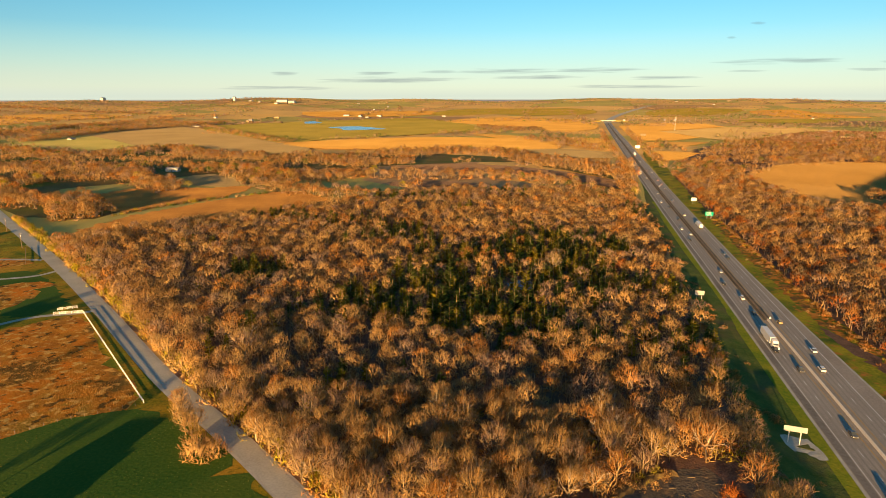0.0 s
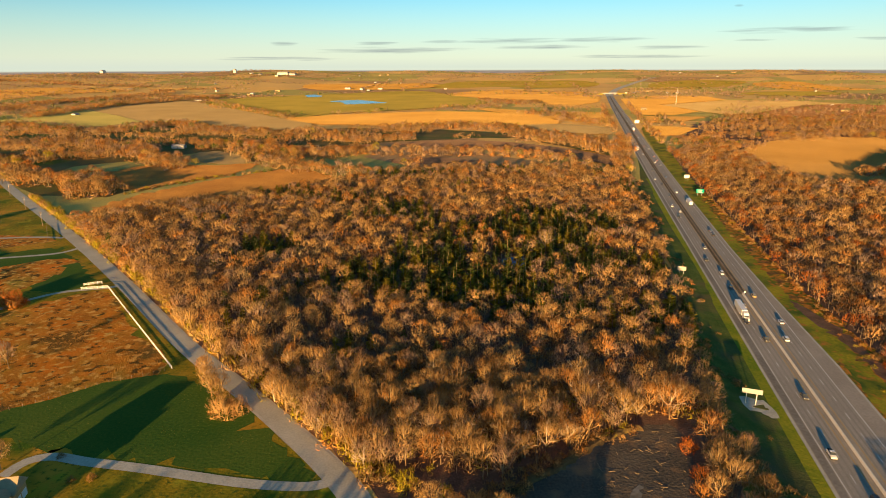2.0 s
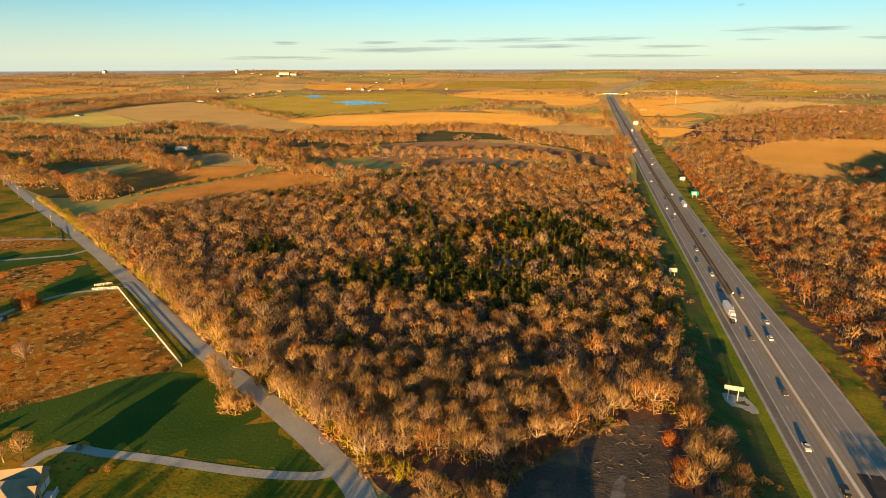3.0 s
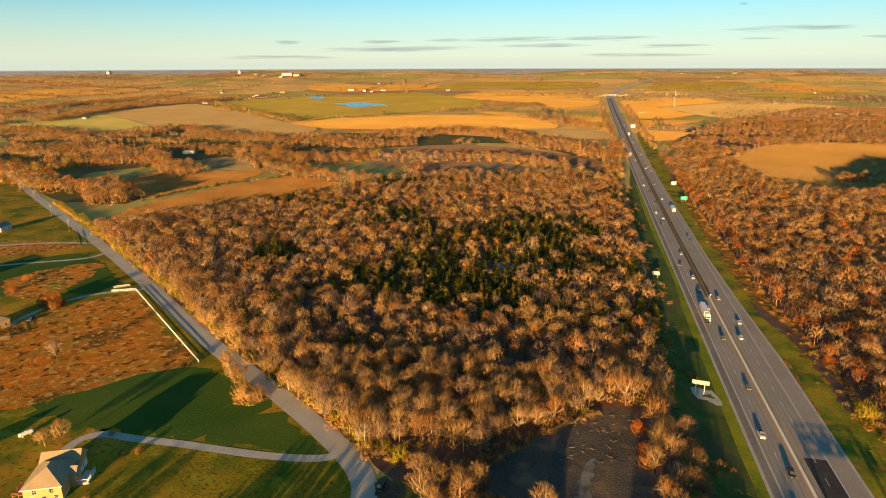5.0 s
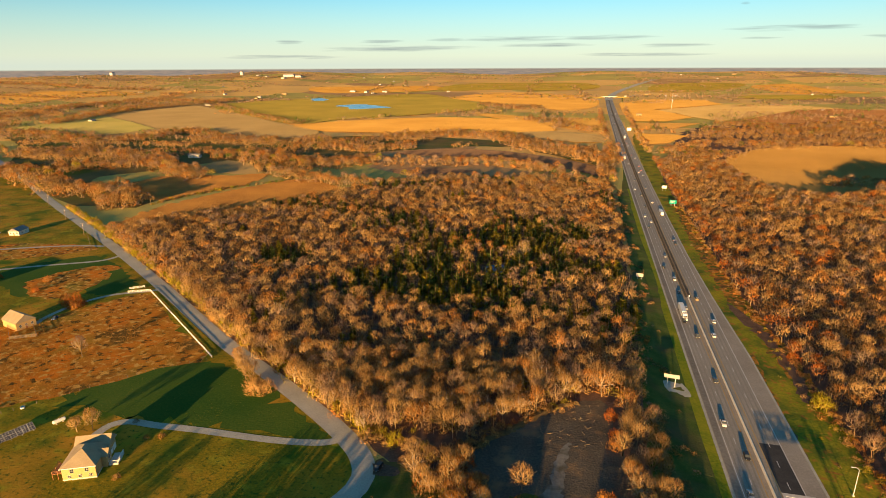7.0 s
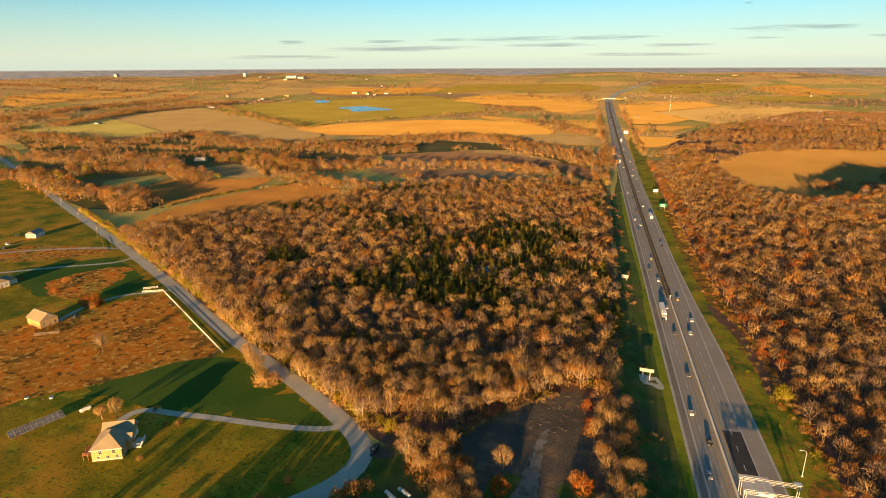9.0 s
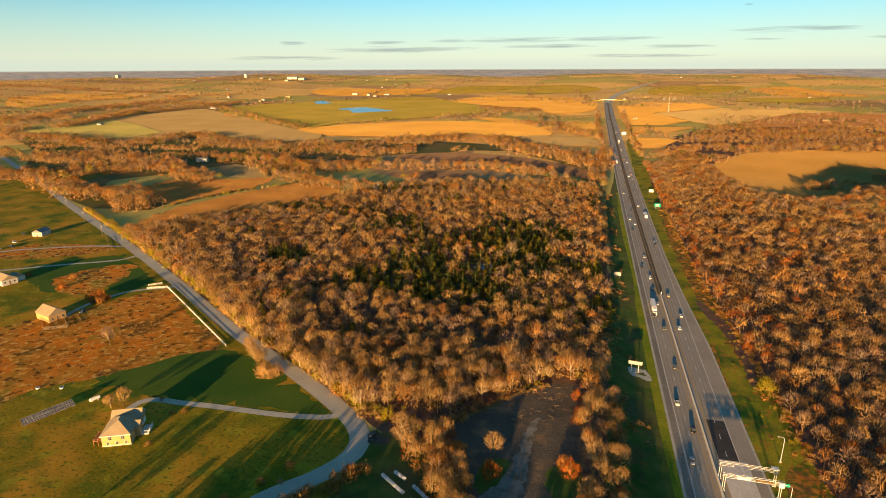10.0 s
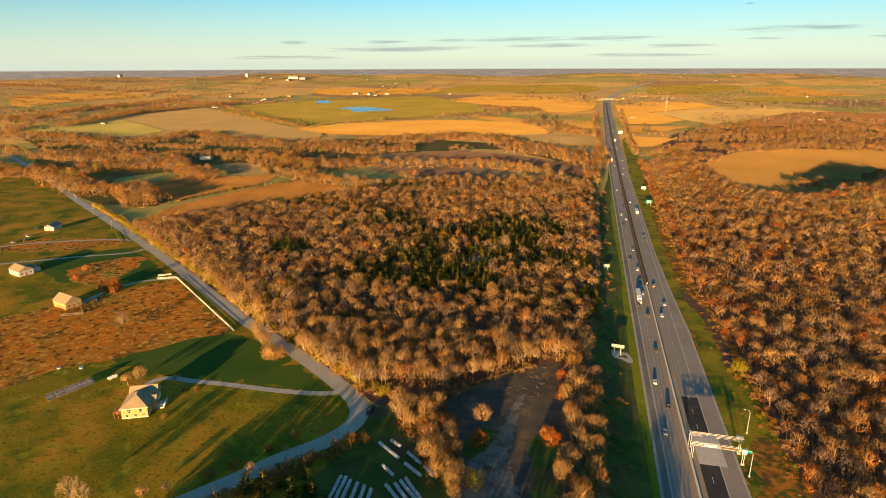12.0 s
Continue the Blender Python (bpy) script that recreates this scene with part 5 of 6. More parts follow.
def semi():
    """A white lorry with a box trailer, front towards -y."""
    t = thing("semi_truck", "white tractor unit pulling a long white box trailer", "truck", Matrix())
    boxed("trailer", M_PAINTWHITE, t, -1.3, 1.3, 0, 14.6, 1.15, 4.05, bevel=0.05)
    boxed("trailer_skirt", M_GALV, t, -1.2, 1.2, 4, 10.5, 0.5, 1.1, bevel=0.02)
    bm = bmesh.new()
    prism(bm, [(-5.9, 0.6), (-5.95, 1.7), (-4.4, 1.95), (-3.9, 2.7), (-3.3, 3.7), (-1.2, 3.95), (-1.1, 0.6)], -1.2, 1.2)
    soften(bm, 0.12, 2)
    for v in bm.verts:
        v.co = Vector((v.co.y, v.co.x, v.co.z))
    part("cab", bm, M_PAINTWHITE, t)
    bm = bmesh.new()
    prism(bm, [(-4.36, 2.02), (-3.92, 2.75), (-3.82, 2.75), (-4.2, 2.02)], -1.05, 1.05)
    for v in bm.verts:
        v.co = Vector((v.co.y, v.co.x - 0.04, v.co.z))
    part("windscreen", bm, M_GLASS, t)
    for x in (-1.0, 1.0):
        for yy in (-4.9, -1.9, -0.7, 11.4, 12.7):
            wheel(t, x, yy, 0.5, 0.4)
        rodded("exhaust_stack", M_GALV, t, (x * 1.1, -0.9, 1.0), (x * 1.1, -0.9, 3.9), 0.08)
        boxed("headlight", M_LAMP, t, x * 0.9 - 0.15, x * 0.9 + 0.15, -6.0, -5.9, 0.95, 1.2)
    return t


def on_highway(y, u, towards):
    return stand(hx(y, u), y, 0.235, -math.atan(0.0268 + 9.16e-6 * y) + (0 if towards else math.pi))


def traffic():
    rng = random.Random(4)
    stock = {}
    near = [(92, -4.2, "white", "suv"), (68, -4.2, "grey", "sedan"), (41, -4.2, "silver", "sedan"), (20, -8.1, "black", "suv"), (1, -4.2, "grey", "pickup"), (-84.5, -8.1, "white", "pickup"), (-106, -4.2, "black", "suv"),
            (57, 4.5, "tan", "suv"), (23, 8.3, "white", "sedan"), (3, 4.5, "white", "suv"), (-48, -4.2, "grey", "sedan"), (-128, -8.1, "silver", "sedan"), (118, -8.1, "black", "sedan")]
    rows = [(y, u, c, k) for y, u, c, k in near]
    y = 145.0
    while y < 1500:
        u = rng.choice([-8.1, -4.2, 4.5, 8.3])
        rows.append((y, u, rng.choice(["white", "black", "silver", "grey", "blue", "red", "white"]), rng.choice(["sedan", "suv", "suv", "pickup"])))
        y += rng.uniform(8, 42) * (1 + y / 1400)
    for y, u, c, k in rows:
        m = on_highway(y, u, u < 0)
        if (c, k) in stock:
            copy_thing(stock[c, k], m)
        else:
            stock[c, k] = car(c, k)
            stock[c, k].matrix_basis = m
    t = semi()
    t.matrix_basis = on_highway(26, -7.6, True)
    for y, u in ((292, 8.3), (640, -8.1), (905, 4.5)):
        copy_thing(t, on_highway(y, u, u < 0))
    for x, y, c, k, turn in ((-538, 86, "grey", "sedan", 60), (-521, 61, "white", "suv", 80), (-517, 42, "silver", "sedan", 75), (-512, 50, "black", "suv", 85), (-345, -58, "blue", "sedan", 20)):
        key = (c, k)
        if key not in stock:
            stock[key] = car(c, k)
            o = stock[key]
        else:
            o = copy_thing(stock[key], Matrix())
        o.matrix_basis = pose(x, y, 0.15, 0, 0, turn)
        tagged(o, f"{c} {'sport utility vehicle' if k == 'suv' else k} parked beside a house", "car", "parked cars")
    p = copy_thing(stock["black", "suv"], Matrix.Translation((-126.5, -146.5, 0.15)) @ Matrix.Rotation(radians(-15), 4, "Z"))
    tagged(p, "black sport utility vehicle parked in the lay-by", "car", "parked cars")


traffic()


# signs, gantry, lamp posts
def board_sign(x, y, turn, w, z0, z1, face, label, posts=2, bars=0, name="road_sign"):
    s = thing(name, label, "sign", stand(x, y, 0.0, turn))
    for n in range(posts):
        px = (n - (posts - 1) / 2) * w * 0.5
        rodded("post", M_GALV, s, (px, 0.12, 0), (px, 0.12, z1 - 0.2), 0.1 if w < 6 else 0.18)
    b = boxed("board", face, s, -w / 2, w / 2, -0.06, 0.0, z0, z1, bevel=0.015)
    for n in range(3):
        z = z0 + (z1 - z0) * (0.2 + 0.3 * n)
        boxed("rail", M_GALV, s, -w * 0.48, w * 0.48, 0.0, 0.07, z - 0.05, z + 0.05)
    for n in range(bars):
        z = z1 - (z1 - z0) * (n + 1) / (bars + 1)
        boxed("legend_bar", M_TRIM, b, -w * 0.36, w * (0.3 - 0.1 * (n % 2)), -0.075, -0.062, z - 0.18, z + 0.18)
    return s


board_sign(-14.3, -57.5, radians(-8), 6.8, 4.4, 6.3, M_SIGNBACK, "white two-post billboard on a gravel pad", name="billboard")
board_sign(-13.1, 85.9, radians(-5), 4.8, 2.2, 4.7, M_SIGNBACK, "blank white back of a roadside sign on grass", name="road_sign")
board_sign(46.1, 327.4, radians(-2), 7.0, 2.4, 6.4, M_GREENSIGN, "large green highway direction sign", bars=3)
board_sign(48.5, 405.8, radians(-2), 5.2, 3.0, 6.4, M_PAINTWHITE, "white roadside sign on two posts")
board_sign(62.7, 1007, radians(-2), 9.0, 3.0, 9.0, M_PAINTWHITE, "white roadside billboard near golden field", name="billboard")


def gantry():
    g = thing("sign_gantry", "white steel truss gantry spanning one carriageway", "gantry", stand(hx(-139), -139, 0.0, radians(-3)))
    for k, y in enumerate((-4.0, 3.2)):
        for x in (0.6, 19.6):
            for dx in (-0.35, 0.35):
                rodded("leg", M_GALV, g, (x + dx, y, 0.2), (x + dx, y, 7.2), 0.12)
            boxed("footing", M_CONCRETE, g, x - 0.7, x + 0.7, y - 0.5, y + 0.5, 0.0, 0.5, bevel=0.05)
        for z in (6.2, 7.4):
            for dy in (-0.45, 0.45):
                rodded("chord", M_GALV, g, (-0.2, y + dy, z), (20.6, y + dy, z), 0.075)
        for n in range(13):
            x = -0.2 + 20.8 * n / 13
            for dy in (-0.45, 0.45):
                a, b = (6.2, 7.4) if n % 2 else (7.4, 6.2)
                rodded("brace", M_GALV, g, (x, y + dy, a), (x + 1.6, y + dy, b), 0.05, sides=6)
            rodded("cross_bar", M_GALV, g, (x, y - 0.45, 7.4), (x, y + 0.45, 7.4), 0.05, sides=6)
    for x in (5.0, 8.7):
        boxed("toll_reader", M_GALV, g, x - 0.9, x + 0.9, -4.5, -3.4, 7.5, 7.75, bevel=0.03)
    boxed("sign_panel", M_PALESIGN, g, 4.6, 9.4, -4.62, -4.5, 6.4, 7.2, label="pale blue-white panel")
    boxed("dark_panel", M_BROWNSIGN, g, 11.0, 17.2, -4.62, -4.5, 6.4, 7.1, label="unlit brown message panel")
    boxed("cabinet", M_TRIM, g, 18.6, 20.4, -5.2, -4.4, 5.6, 7.6, bevel=0.04, label="white equipment cabinet")
    boxed("green_panel", M_GREENSIGN, g, 20.6, 22.4, -4.0, -3.9, 5.6, 7.0, label="small green sign panel")
    boxed("service_platform", M_GALV, g, 18.0, 20.6, 3.0, 5.0, 7.3, 7.42)


gantry()


def lamp_post(x, y, turn):
    p = thing("street_lamp", "tall pale highway lamp post with a curved arm", "street lamp", stand(x, y, 0.0, turn), "highway lamps")
    boxed("base", M_CONCRETE, p, -0.35, 0.35, -0.35, 0.35, 0, 0.5, bevel=0.04)
    rodded("pole", M_GALV, p, (0, 0, 0.5), (0, 0, 10.4), 0.14, 0.09)
    pts = [(0, 0, 10.4), (-0.3, 0, 11.1), (-1.0, 0, 11.5), (-2.0, 0, 11.55)]
    for a, b in zip(pts, pts[1:]):
        rodded("arm", M_GALV, p, a, b, 0.07)
    l = boxed("lamp_head", M_GALV, p, -2.7, -1.9, -0.16, 0.16, 11.45, 11.62, bevel=0.04)
    boxed("lens", M_LAMP, l, -2.6, -2.1, -0.12, 0.12, 11.41, 11.46)
    return p


l = lamp_post(29.0, -151.3, 0)
copy_thing(l, stand(35.8, -120.9))


def delineator(x, y):
    p = thing("marker_post", "thin white marker post on the median", "post", stand(x, y, 1.1), "marker posts")
    boxed("plate", M_PAINTWHITE, p, -0.35, 0.35, -0.04, 0.04, 0.9, 1.9, bevel=0.02)
    rodded("stake", M_GALV, p, (0, 0, 0), (0, 0, 1.0), 0.04)


delineator(hx(57), 57)


# house and yard
def window(parent, x, y, z, w, h, turn=0.0):
    """A window proud of the wall at (x, y), facing -y turned by turn."""
    m = Matrix.Translation((x, y, z)) @ Matrix.Rotation(turn, 4, "Z")
    bm = bmesh.new()
    xs, zs = (-w / 2 - 0.1, -w / 2, -0.03, 0.03, w / 2, w / 2 + 0.1), (-0.1, 0.0, h / 2 - 0.03, h / 2 + 0.03, h, h + 0.1)
    grid = [[bm.verts.new((px, -0.07, pz)) for px in xs] for pz in zs]
    for i in range(5):
        for j in range(5):
            if i not in (1, 3) or j not in (1, 3):
                bm.faces.new((grid[i][j], grid[i][j + 1], grid[i + 1][j + 1], grid[i + 1][j]))
    bmesh.ops.solidify(bm, geom=bm.faces[:], thickness=-0.09)
    bmesh.ops.transform(bm, matrix=m, verts=bm.verts)
    f = part("window", bm, M_TRIM, parent)
    bm = bmesh.new()
    box(bm, -w / 2, w / 2, -0.03, 0.01, 0, h)
    bmesh.ops.transform(bm, matrix=m, verts=bm.verts)
    part("pane", bm, M_GLASS, f)


def hip_roof(x0, x1, y0, y1, z, rise, over=0.5, gable=()):
    """A roof over a rectangle with its ridge along the longer side; gable: ends ('a', 'b') that stand upright."""
    x0, x1, y0, y1 = x0 - over, x1 + over, y0 - over, y1 + over
    bm = bmesh.new()
    long_y = (y1 - y0) > (x1 - x0)
    half = min(x1 - x0, y1 - y0) / 2
    a, b = (0 if "a" in gable else half), (0 if "b" in gable else half)
    c = [bm.verts.new(p) for p in ((x0, y0, z), (x1, y0, z), (x1, y1, z), (x0, y1, z))]
    if long_y:
        r = [bm.verts.new(((x0 + x1) / 2, y0 + a, z + rise)), bm.verts.new(((x0 + x1) / 2, y1 - b, z + rise))]
        fs = [(c[0], c[1], r[0]), (c[1], c[2], r[1], r[0]), (c[2], c[3], r[1]), (c[3], c[0], r[0], r[1])]
    else:
        r = [bm.verts.new((x0 + a, (y0 + y1) / 2, z + rise)), bm.verts.new((x1 - b, (y0 + y1) / 2, z + rise))]
        fs = [(c[0], c[1], r[1], r[0]), (c[1], c[2], r[1]), (c[2], c[3], r[0], r[1]), (c[3], c[0], r[0])]
    for f in fs:
        bm.faces.new(f)
    bm.faces.new(c[::-1])
    return bm


def main_house():
    h = thing("house", "cream two-storey house with tan hipped roof and deck", "house", Matrix.Translation((-231, -174, 0)) @ Matrix.Rotation(radians(22), 4, "Z"))
    boxed("wall", M_SIDING, h, 0, 10.8, 0, 11.5, 0, 5.0, bevel=0.02)
    boxed("wall", M_SIDING, h, 0.8, 11.4, 11.5, 18.0, 0, 4.6, bevel=0.02, label="cream wall of the garage wing")
    boxed("wall", M_SIDING, h, 10.8, 12.6, 5.5, 9.8, 0, 4.4, label="cream wall of the entrance bay")
    part("roof", hip_roof(0, 10.8, 0, 13.5, 5.0, 3.6), M_SHINGLE, h)
    part("roof", hip_roof(0.4, 11.6, 11.2, 18.0, 4.6, 3.3, gable=("a", "b")), M_SHINGLE, h)
    part("roof", hip_roof(6.5, 12.6, 5.5, 9.8, 4.4, 2.0, gable=("b",)), M_SHINGLE, h)
    boxed("eave_board", M_TRIM, h, -0.52, 11.32, -0.53, -0.46, 4.8, 5.05)
    boxed("foundation", M_CONCRETE, h, -0.05, 10.85, -0.06, 11.5, 0.0, 0.5)
    for x in (3.2, 8.0):
        window(h, x, 0, 2.9, 1.1, 1.4)
    for x in (2.2, 5.6, 9.0):
        window(h, x, 0, 0.9, 1.0, 1.0)
    for y in (2.5, 6.0, 9.5):
        window(h, 0, y, 2.9, 1.2, 1.4, radians(-90))
    window(h, 12.6, 7.6, 2.0, 1.4, 1.4, radians(90))
    for y in (13.2, 16.3):
        boxed("garage_door", M_TRIM, h, 11.38, 11.46, y - 1.25, y + 1.25, 0.05, 2.3)
    d = boxed("deck", M_DECK, h, -3.6, -0.05, 1.0, 7.0, 2.3, 2.5, bevel=0.02, label="red-brown timber deck")
    for x in (-3.5, -1.8, -0.3):
        for y in (1.1, 4.0, 6.9):
            boxed("deck_post", M_DECK, d, x - 0.08, x + 0.08, y - 0.08, y + 0.08, 0, 3.4)
    for z in (2.9, 3.35):
        boxed("deck_rail", M_DECK, d, -3.58, -3.48, 1.0, 7.0, z, z + 0.1)
        boxed("deck_rail", M_DECK, d, -3.6, -0.1, 1.02, 1.1, z, z + 0.1)
    for n in range(7):
        boxed("stair_step", M_DECK, d, -5.0 + 0.2 * n, -4.6 + 0.2 * n, 7.1, 8.2, 0.25 + 0.32 * n, 0.33 + 0.32 * n)
    p = boxed("porch", M_CONCRETE, h, 12.6, 15.8, 6.0, 12.5, 0.0, 0.7, bevel=0.03, label="pale porch with white railings")
    for n in range(9):
        y = 6.1 + 0.79 * n
        boxed("baluster", M_TRIM, p, 15.6, 15.75, y - 0.07, y + 0.07, 0.7, 1.8)
    boxed("handrail", M_TRIM, p, 15.56, 15.8, 6.0, 12.5, 1.75, 1.9)
    boxed("handrail", M_TRIM, p, 12.6, 15.8, 6.0, 6.15, 1.75, 1.9)
    rodded("vent_pipe", M_TRIM, h, (4.5, 7, 6.6), (4.5, 7, 8.3), 0.1)
    return h


main_house()


def plain_house(x, y, turn, w, d, z, rise, wall, roof, label, wing=True):
    h = thing("house", label, "house", Matrix.Translation((x, y, 0)) @ Matrix.Rotation(radians(turn), 4, "Z"))
    boxed("wall", wall, h, 0, w, 0, d, 0, z, bevel=0.02)
    bm = bmesh.new()
    prism(bm, [(0, z), (w / 2, z + rise - 0.15), (w, z)], 0.0, d)
    part("gable_wall", bm, wall, h)
    part("roof", hip_roof(0, w, 0, d, z, rise, 0.45, gable=("a", "b")) if d > w else hip_roof(0, w, 0, d, z, rise, 0.45, gable=("a", "b")), roof, h)
    for n in range(3):
        window(h, w * (0.2 + 0.3 * n), 0, z * 0.35, 1.1, 1.3)
    for n in range(2):
        window(h, w, d * (0.3 + 0.4 * n), z * 0.35, 1.1, 1.3, radians(90))
    if wing:
        boxed("wall", wall, h, w, w + 6, d * 0.2, d * 0.8, 0, z * 0.8)
        part("roof", hip_roof(w - 1, w + 6, d * 0.2, d * 0.8, z * 0.8, rise * 0.7, 0.4, gable=("a", "b")), roof, h)
    boxed("door", M_DECK, h, w * 0.45, w * 0.45 + 1.0, -0.05, 0.02, 0.1, 2.2)
    return h


plain_house(-351.8, -75.9, 72, 10, 14, 4.2, 3.8, M_SIDING, M_SHINGLE, "cream house with a tan gable roof and fenced yard", wing=False)
plain_house(-435, -30.3, 70, 10, 15, 4.0, 3.0, M_WHITESIDING, M_SHINGLE, "long white house with a tan roof")
plain_house(-524, 82, 10, 9, 12, 3.6, 2.6, M_WHITESIDING, M_GREYSHINGLE, "small white house with a grey roof", wing=False)
plain_house(-690, 500, 5, 14, 10, 4.0, 3.0, M_SIDING, M_SHINGLE, "cream farmhouse among bare trees")
plain_house(-640, 505, 8, 18, 9, 3.6, 2.4, M_WHITESIDING, M_GREYSHINGLE, "white farm building among bare trees", wing=False)


def solar_array():
    a = thing("solar_array", "ground-mounted solar panels in a long tilted row", "solar panels", Matrix.Translation((-269.5, -160, 0)) @ Matrix.Rotation(math.atan2(18.5, 8.8), 4, "Z"))
    tilt = Matrix.Translation((0, 0, 0.9)) @ Matrix.Rotation(radians(38), 4, "X")
    for n in range(10):
        for r in range(2):
            bm = bmesh.new()
            box(bm, -10.2 + 2.05 * n, -10.2 + 2.05 * n + 1.98, 1.72 * r, 1.72 * r + 1.66, 0, 0.05)
            bmesh.ops.transform(bm, matrix=tilt, verts=bm.verts)
            p = part("panel", bm, M_PANEL, a)
            bm = bmesh.new()
            x0, y0 = -10.2 + 2.05 * n, 1.72 * r
            for b in ((x0, x0 + 1.98, y0, y0 + 0.07), (x0, x0 + 1.98, y0 + 1.59, y0 + 1.66), (x0, x0 + 0.07, y0, y0 + 1.66), (x0 + 1.91, x0 + 1.98, y0, y0 + 1.66), (x0 + 0.96, x0 + 1.02, y0, y0 + 1.66), (x0, x0 + 1.98, y0 + 0.8, y0 + 0.86)):
                box(bm, *b, 0.045, 0.07)
            bmesh.ops.transform(bm, matrix=tilt, verts=bm.verts)
            part("frame", bm, M_GALV, p)
    for n in range(6):
        x = -9.5 + 3.8 * n
        rodded("leg", M_GALV, a, (x, 0.4, 0), (x, 0.4, 1.2), 0.06)
        rodded("leg", M_GALV, a, (x, 2.4, 0), (x, 2.4, 2.75), 0.06)


solar_array()


def propane_tank(x, y, turn):
    t = thing("propane_tank", "white propane tank on two supports in the yard", "tank", Matrix.Translation((x, y, 0)) @ Matrix.Rotation(turn, 4, "Z"))
    bm = bmesh.new()
    rod(bm, (-1.9, 0, 1.15), (1.9, 0, 1.15), 0.75, sides=20)
    for s in (-1, 1):
        bmesh.ops.create_uvsphere(bm, u_segments=16, v_segments=10, radius=0.75, matrix=Matrix.Translation((1.9 * s, 0, 1.15)) @ Matrix.Diagonal((0.7, 1, 1, 1)))
    part("vessel", bm, M_PAINTWHITE, t)
    for x0 in (-1.2, 1.2):
        boxed("support", M_CONCRETE, t, x0 - 0.15, x0 + 0.15, -0.6, 0.6, 0, 0.55)
    rodded("valve_dome", M_PAINTWHITE, t, (0, 0, 1.85), (0, 0, 2.1), 0.22, 0.18)


propane_tank(-260.3, -144.5, radians(64))


def rail_fence(name, line, gap, height, rails, mat, label, width=0.14):
    f = thing(name, label, "fence", Matrix())
    for a, b in zip(line, line[1:]):
        a, b = Vector((*a, 0)), Vector((*b, 0))
        n = max(1, round((b - a).length / gap))
        ang = math.atan2(b.y - a.y, b.x - a.x)
        for i in range(n + 1):
            p = a.lerp(b, i / n)
            o = boxed("post", mat, f, -width / 2, width / 2, -width / 2, width / 2, 0, height)
            o.matrix_basis = Matrix.Translation(p) @ Matrix.Rotation(ang, 4, "Z")
        for z in rails:
            o = boxed("rail", mat, f, 0, (b - a).length, -0.03, 0.03, z - 0.09, z + 0.09)
            o.matrix_basis = Matrix.Translation(a) @ Matrix.Rotation(ang, 4, "Z")
    return f


rail_fence("fence", [(-332.5, -14.4), (-320.5, -9.3), (-231.6, -82.6)], 2.6, 1.5, (0.45, 0.9, 1.35), M_PAINTWHITE, "long white three-rail fence along the road", 0.22)
rail_fence("fence", [(-335.6, -8.9), (-328.6, -4.0)], 2.4, 1.5, (0.45, 0.9, 1.35), M_PAINTWHITE, "short white rail fence at a field entrance", 0.22)
rail_fence("wire_fence", [(-233, -85), (-251, -99), (-276, -128), (-307, -166)], 4.0, 1.3, (), M_WOODPOLE, "line of weathered wooden fence posts")
rail_fence("yard_fence", [(-362, -72), (-347, -85), (-336, -79), (-352, -66)], 2.4, 1.8, (0.3, 0.8, 1.3, 1.7), M_WOODPOLE, "brown board fence round the back yard")
rail_fence("pasture_fence", [(-458, 94), (-424, 60)], 3.0, 1.3, (0.6, 1.2), M_WOODPOLE, "weathered rail fence beside the road")


def utility_pole(x, y, turn):
    p = thing("utility_pole", "weathered wooden utility pole beside the country road", "utility pole", Matrix.Translation((x, y, 0)) @ Matrix.Rotation(turn, 4, "Z"), "utility poles")
    rodded("pole", M_WOODPOLE, p, (0, 0, 0), (0, 0, 11), 0.2, 0.13)
    boxed("crossarm", M_WOODPOLE, p, -1.2, 1.2, -0.07, 0.07, 10.1, 10.28)
    for s in (-1.05, 0.35, 1.05):
        rodded("insulator", M_TRIM, p, (s, 0, 10.28), (s, 0, 10.5), 0.06)
    rodded("transformer", M_GALV, p, (0.35, 0, 8.3), (0.35, 0, 9.3), 0.28, sides=12)
    return p


pole = utility_pole(-462, 95, radians(35))
for x, y in ((-520, 138), (-582, 183), (-639, 222), (-720, 283)):
    copy_thing(pole, pose(x, y, 0, 0, 0, 35))


